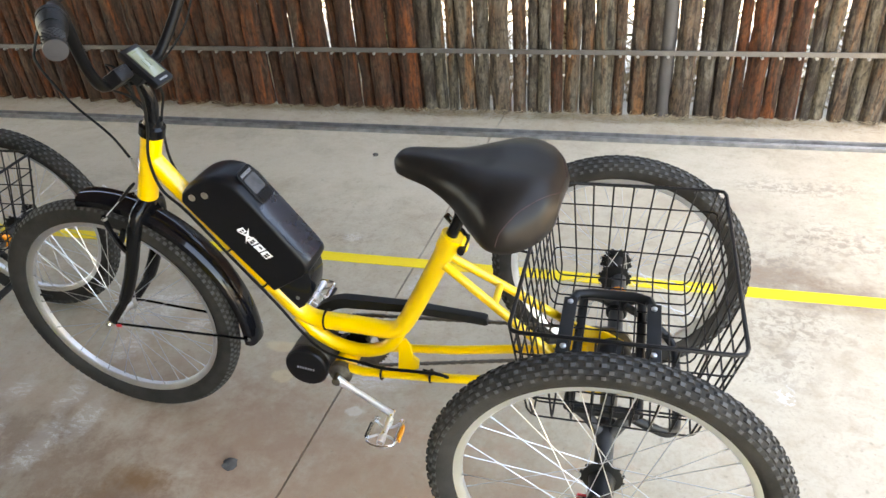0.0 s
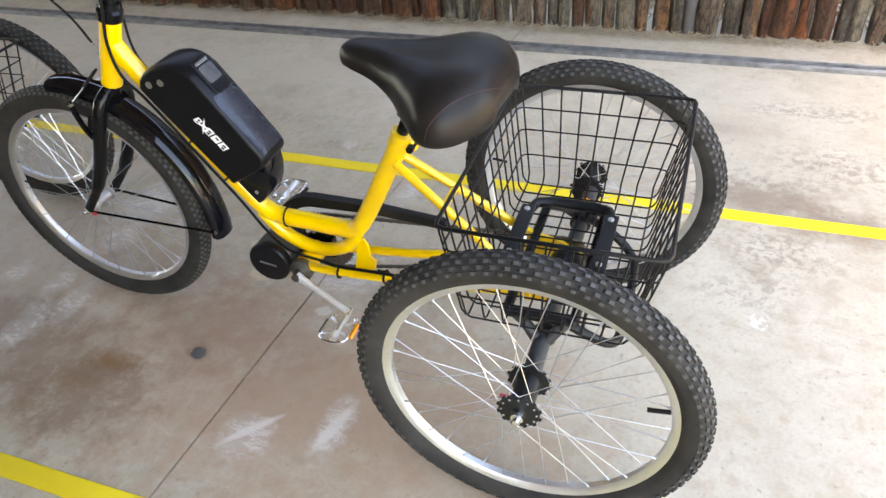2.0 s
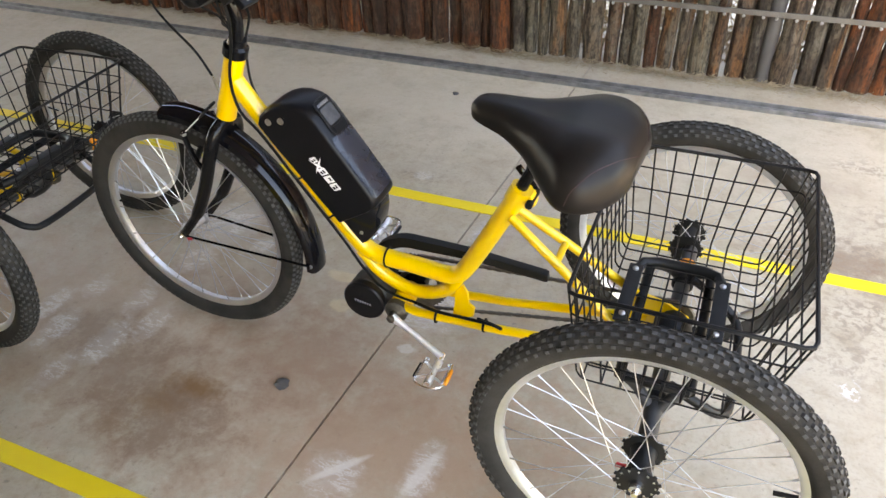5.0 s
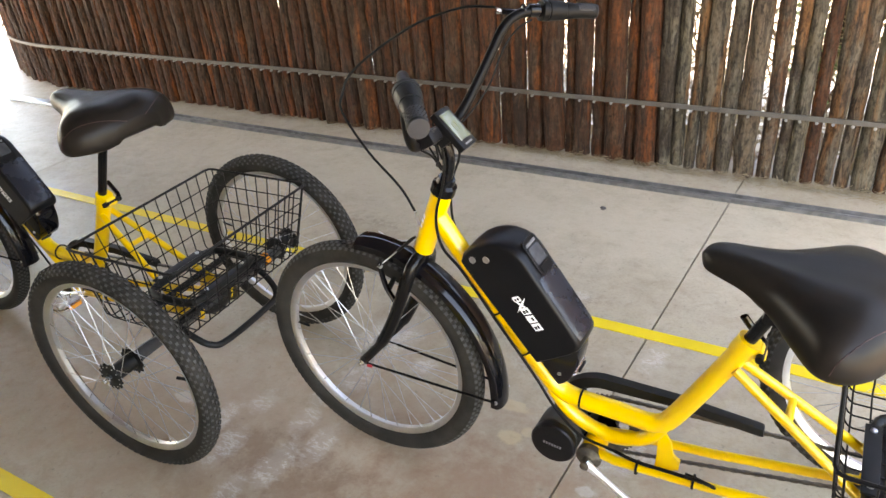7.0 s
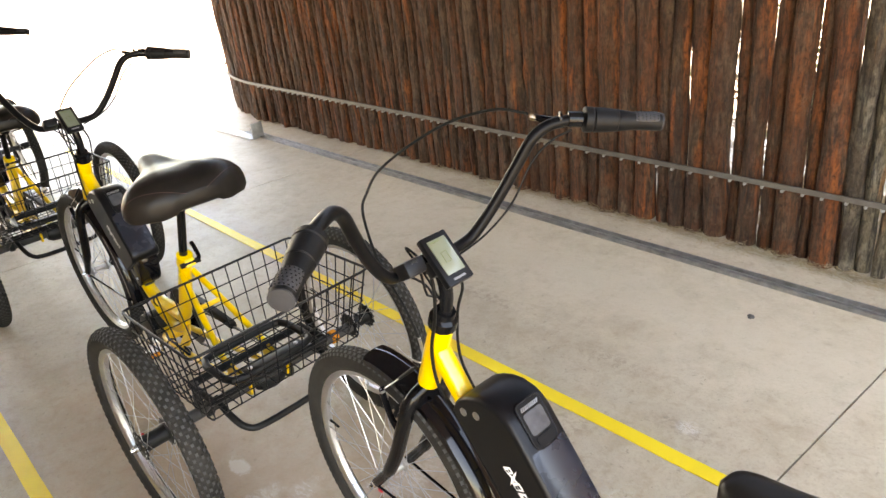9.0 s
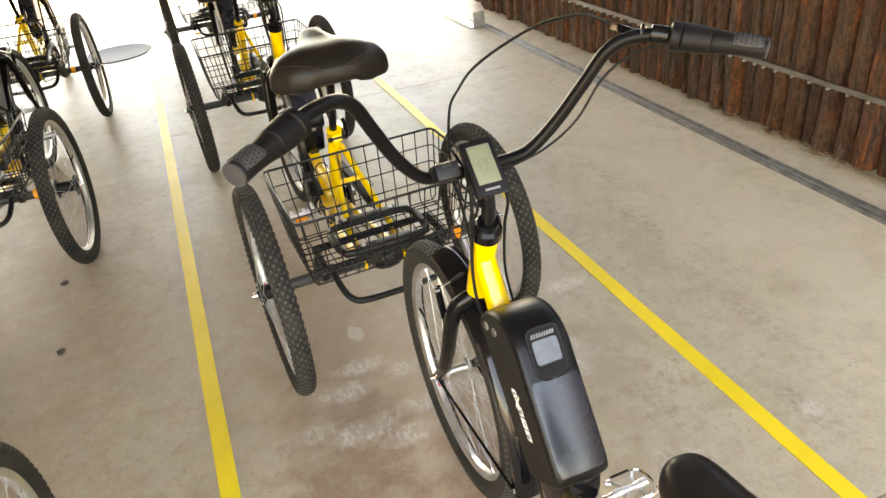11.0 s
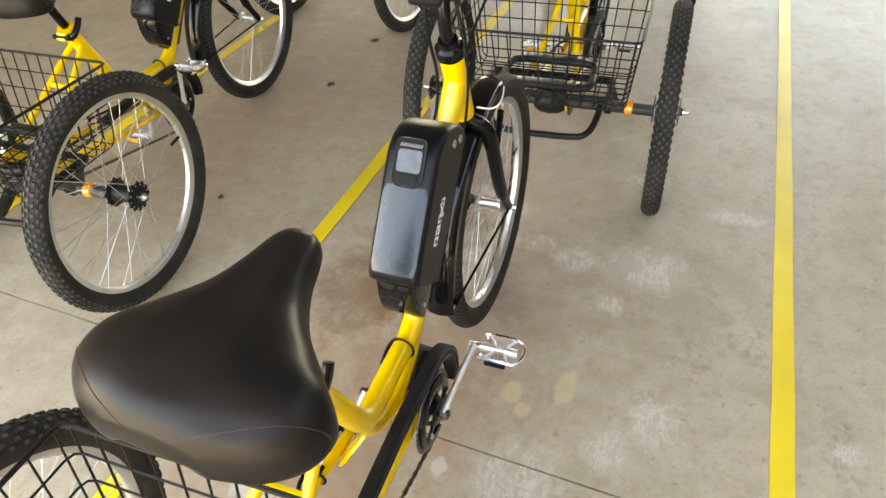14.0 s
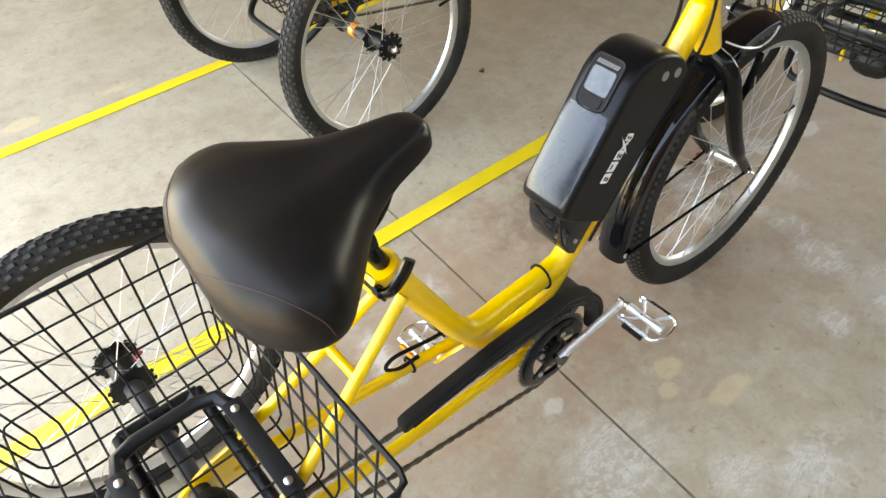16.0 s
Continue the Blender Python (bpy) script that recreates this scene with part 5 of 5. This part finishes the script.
        box((0.006, 0.0026, 0.005), Matrix.Translation((bb.x, -0.075, bb.z)) @ pose(0, 0, 0, 0, g, 0) @ pose(0.0875, 0, 0), bm=ring)
    part("chainring", ring, CHAIN, t, "dark steel chainring", smooth=False)
    bm = lathe([(0.058, -0.083), (0.074, -0.084), (0.080, -0.081), (0.080, -0.0772), (0.058, -0.0775)], 40, at=(bb.x, 0, bb.z), closed=True)
    lathe([(0.010, -0.092), (0.027, -0.090), (0.032, -0.086), (0.033, -0.062)], 28, bm, at=(bb.x, 0, bb.z))
    for k in range(5):
        box((0.040, 0.006, 0.015), Matrix.Translation((bb.x, -0.0832, bb.z)) @ pose(0, 0, 0, 0, -72 * k, 0) @ pose(0.046, 0, 0), 0.002, bm)
    cover = part("chainring_cover", bm, BLACK, t, "black chainring spider")
    for k in range(5):
        a = 2 * math.pi * k / 5
        part("cover_bolt", lathe([(0.006, 0.0), (0.006, 0.003)], 8, at=(0, 0, 0)), STEEL, cover).matrix_basis = pose(bb.x + 0.05 * math.cos(a), -0.0865, bb.z + 0.05 * math.sin(a), 0, 0, 180)
    top = arc(bb.x, bb.z + 0.012, 0.134, -12, 92, 16) + [(0.50, 0.396), (0.315, 0.380), (0.305, 0.376), (0.303, 0.358), (0.31, 0.355), (0.50, 0.373)] + arc(bb.x, bb.z + 0.012, 0.104, 95, -12, 14)
    guard = part("chain_guard", prism(top, -0.087, -0.063, 0.004), GUARD, t, "long black plastic chain guard")
    ridge = arc(bb.x, bb.z + 0.012, 0.125, -8, 92, 14) + [(0.50, 0.389), (0.32, 0.373)]
    part("ridge", tube([(q[0], -0.087, q[1]) for q in ridge], 0.003, 6), GUARD, guard)
    ridge = arc(bb.x, bb.z + 0.012, 0.110, -8, 95, 14) + [(0.50, 0.377), (0.32, 0.361)]
    part("ridge", tube([(q[0], -0.087, q[1]) for q in ridge], 0.003, 6), GUARD, guard)
    for a, b in (((0.645, 0.164), (-0.006, 0.292)), ((0.655, 0.340), (0.0, 0.378))):
        bm = bmesh.new()
        a, b = Vector((a[0], -0.075, a[1])), Vector((b[0], -0.075, b[1]))
        n = int((b - a).length / 0.0127)
        ang = math.degrees(math.atan2(-(b - a).z, (b - a).x))
        for k in range(n):
            q = a.lerp(b, (k + 0.5) / n)
            w = 0.0075 if k % 2 else 0.0045
            box((0.0135, w, 0.0075), Matrix.Translation(q) @ pose(0, 0, 0, 0, ang, 0), bm=bm)
        part("chain", bm, CHAIN, t, "oily roller chain", smooth=False)
    # loose sensor lead tied to a chain stay
    part("sensor_lead", tube(spline([(0.60, 0.05, 0.292), (0.545, 0.066, 0.298), (0.47, 0.072, 0.305), (0.40, 0.078, 0.312), (0.375, 0.074, 0.302), (0.395, 0.062, 0.296), (0.44, 0.058, 0.300)], 5), 0.0042, 8), CABLE, t, "black sensor lead tied to the stay")
    for x in (0.545, 0.42):
        c = Vector((x, 0.061, 0.272 + (0.60 - x) * 0.085))
        part("cable_tie", tube([c + Vector((0, math.cos(a), math.sin(a))) * 0.0155 for a in (2 * math.pi * k / 12 for k in range(12))], 0.003, 6, closed=True), CABLE, t)
    # seat post and saddle
    post = part("seat_post", tube([(0.449, 0, 0.460), (0.323, 0, 0.735)], 0.0135, 14), BLACK, t, "black seat post")
    collar = part("seat_clamp", tube([(0.372, 0, 0.622), (0.356, 0, 0.656)], 0.0265, 18), YELLOW, t, "yellow seat clamp with black lever")
    part("clamp_ear", box((0.022, 0.034, 0.026), pose(0.338, 0, 0.632, 0, 25, 0), 0.004), YELLOW, collar)
    part("clamp_bolt", tube([(0.334, -0.030, 0.632), (0.334, 0.030, 0.632)], 0.0085, 10), CABLE, collar)
    part("quick_lever", tube(spline([(0.334, -0.030, 0.632), (0.345, -0.040, 0.640), (0.365, -0.043, 0.660), (0.380, -0.042, 0.680)], 4), [0.010] + [0.007] * 12, 10, flat=1.4), GLOSS, collar, "black quick-release lever")
    for s in (-1, 1):
        part("saddle_rail", tube(spline([(0.392, 0.012 * s, 0.800), (0.360, 0.018 * s, 0.760), (0.315, 0.022 * s, 0.738), (0.24, 0.025 * s, 0.735), (0.18, 0.05 * s, 0.752)], 4), 0.0035, 8), SATIN, post)
    part("saddle_clamp", box((0.04, 0.06, 0.03), pose(0.322, 0, 0.732, 0, -10, 0), 0.006), BLACK, post)
    for s in (-1, 1):
        coil = [(0.205 + 0.013 * math.cos(a), 0.055 * s + 0.013 * math.sin(a), 0.738 + 0.0035 * a / 1.57) for a in (0.6 * k for k in range(28))]
        part("saddle_spring", tube(coil, 0.0022, 6), SATIN, post)
    sad = part("saddle", saddle_bm(), VINYL, t, "wide black vinyl cruiser saddle")
    sad.matrix_basis = Matrix.Translation((0.338, 0.019, -0.010)) @ pose(0, 0, 0, 0, 0, -3.5) @ Matrix.Diagonal((1.0, 1.09, 1.0, 1.0)) @ Matrix.Translation((-0.32, 0, 0))
    # stitched panel round the tail
    for s in (-1, 1):
        edge = spline([(0.0, 1.30, 0), (0.55, 1.10, 0), (1.2, 0.92, 0), (1.9, 0.66, 0), (2.45, 0.30, 0), (2.65, 0.04, 0)], 6)
        part("stitching", tube([saddle_at(q.x, q.y if s > 0 else math.pi - q.y) for q in edge], 0.0009, 6), STITCH, sad, "dark red stitched piping")
    return t, sad


main_trike, main_saddle = build_trike()
LIFT = R_TYRE - R
main_trike.matrix_basis = pose(1.141, 2.476, LIFT, 0, 0, 180.15)
# saddle heights differ from one tricycle to the next
for X, Y, turn, rise, swing in ((-0.800, 2.476, 182.6, 0.140, 45.0), (-2.76, 2.42, 182.0, 0.075, 0), (-4.75, 2.42, 181.0, 0.075, 0), (0.114, 1.095, 181.2, 0.022, -63.3), (-2.09, 1.06, 175.0, 0.075, 0), (-4.15, 1.115, 178.0, 0.075, 0)):
    other = copy_thing(main_trike, pose(X, Y, LIFT, 0, 0, turn))
    if rise > 0.1:
        tagged(other, "yellow electric cargo tricycle with raised saddle and wire basket", "tricycle", "tricycles in the lanes")
    for piece in other.children:
        kind_of = piece.name.split(".")[0]
        if swing and kind_of in ("crank", "pedal"):
            # the cranks stopped at another angle, the pedals hang level
            turned = pose(0.662, 0, 0.252, 0, swing, 0) @ pose(-0.662, 0, -0.252)
            if kind_of == "crank":
                piece.matrix_basis = turned @ piece.matrix_basis
            else:
                way = 1 if piece.data.vertices[0].co.y > 0 else -1
                hub_at = Vector((0.662 - 0.143 * way, 0, 0.252 - 0.072 * way))
                piece.matrix_basis = Matrix.Translation(turned @ hub_at - hub_at) @ piece.matrix_basis
        if kind_of in ("saddle", "seat_post"):
            piece.matrix_basis = Matrix.Translation((-0.42 * rise, 0, rise)) @ piece.matrix_basis
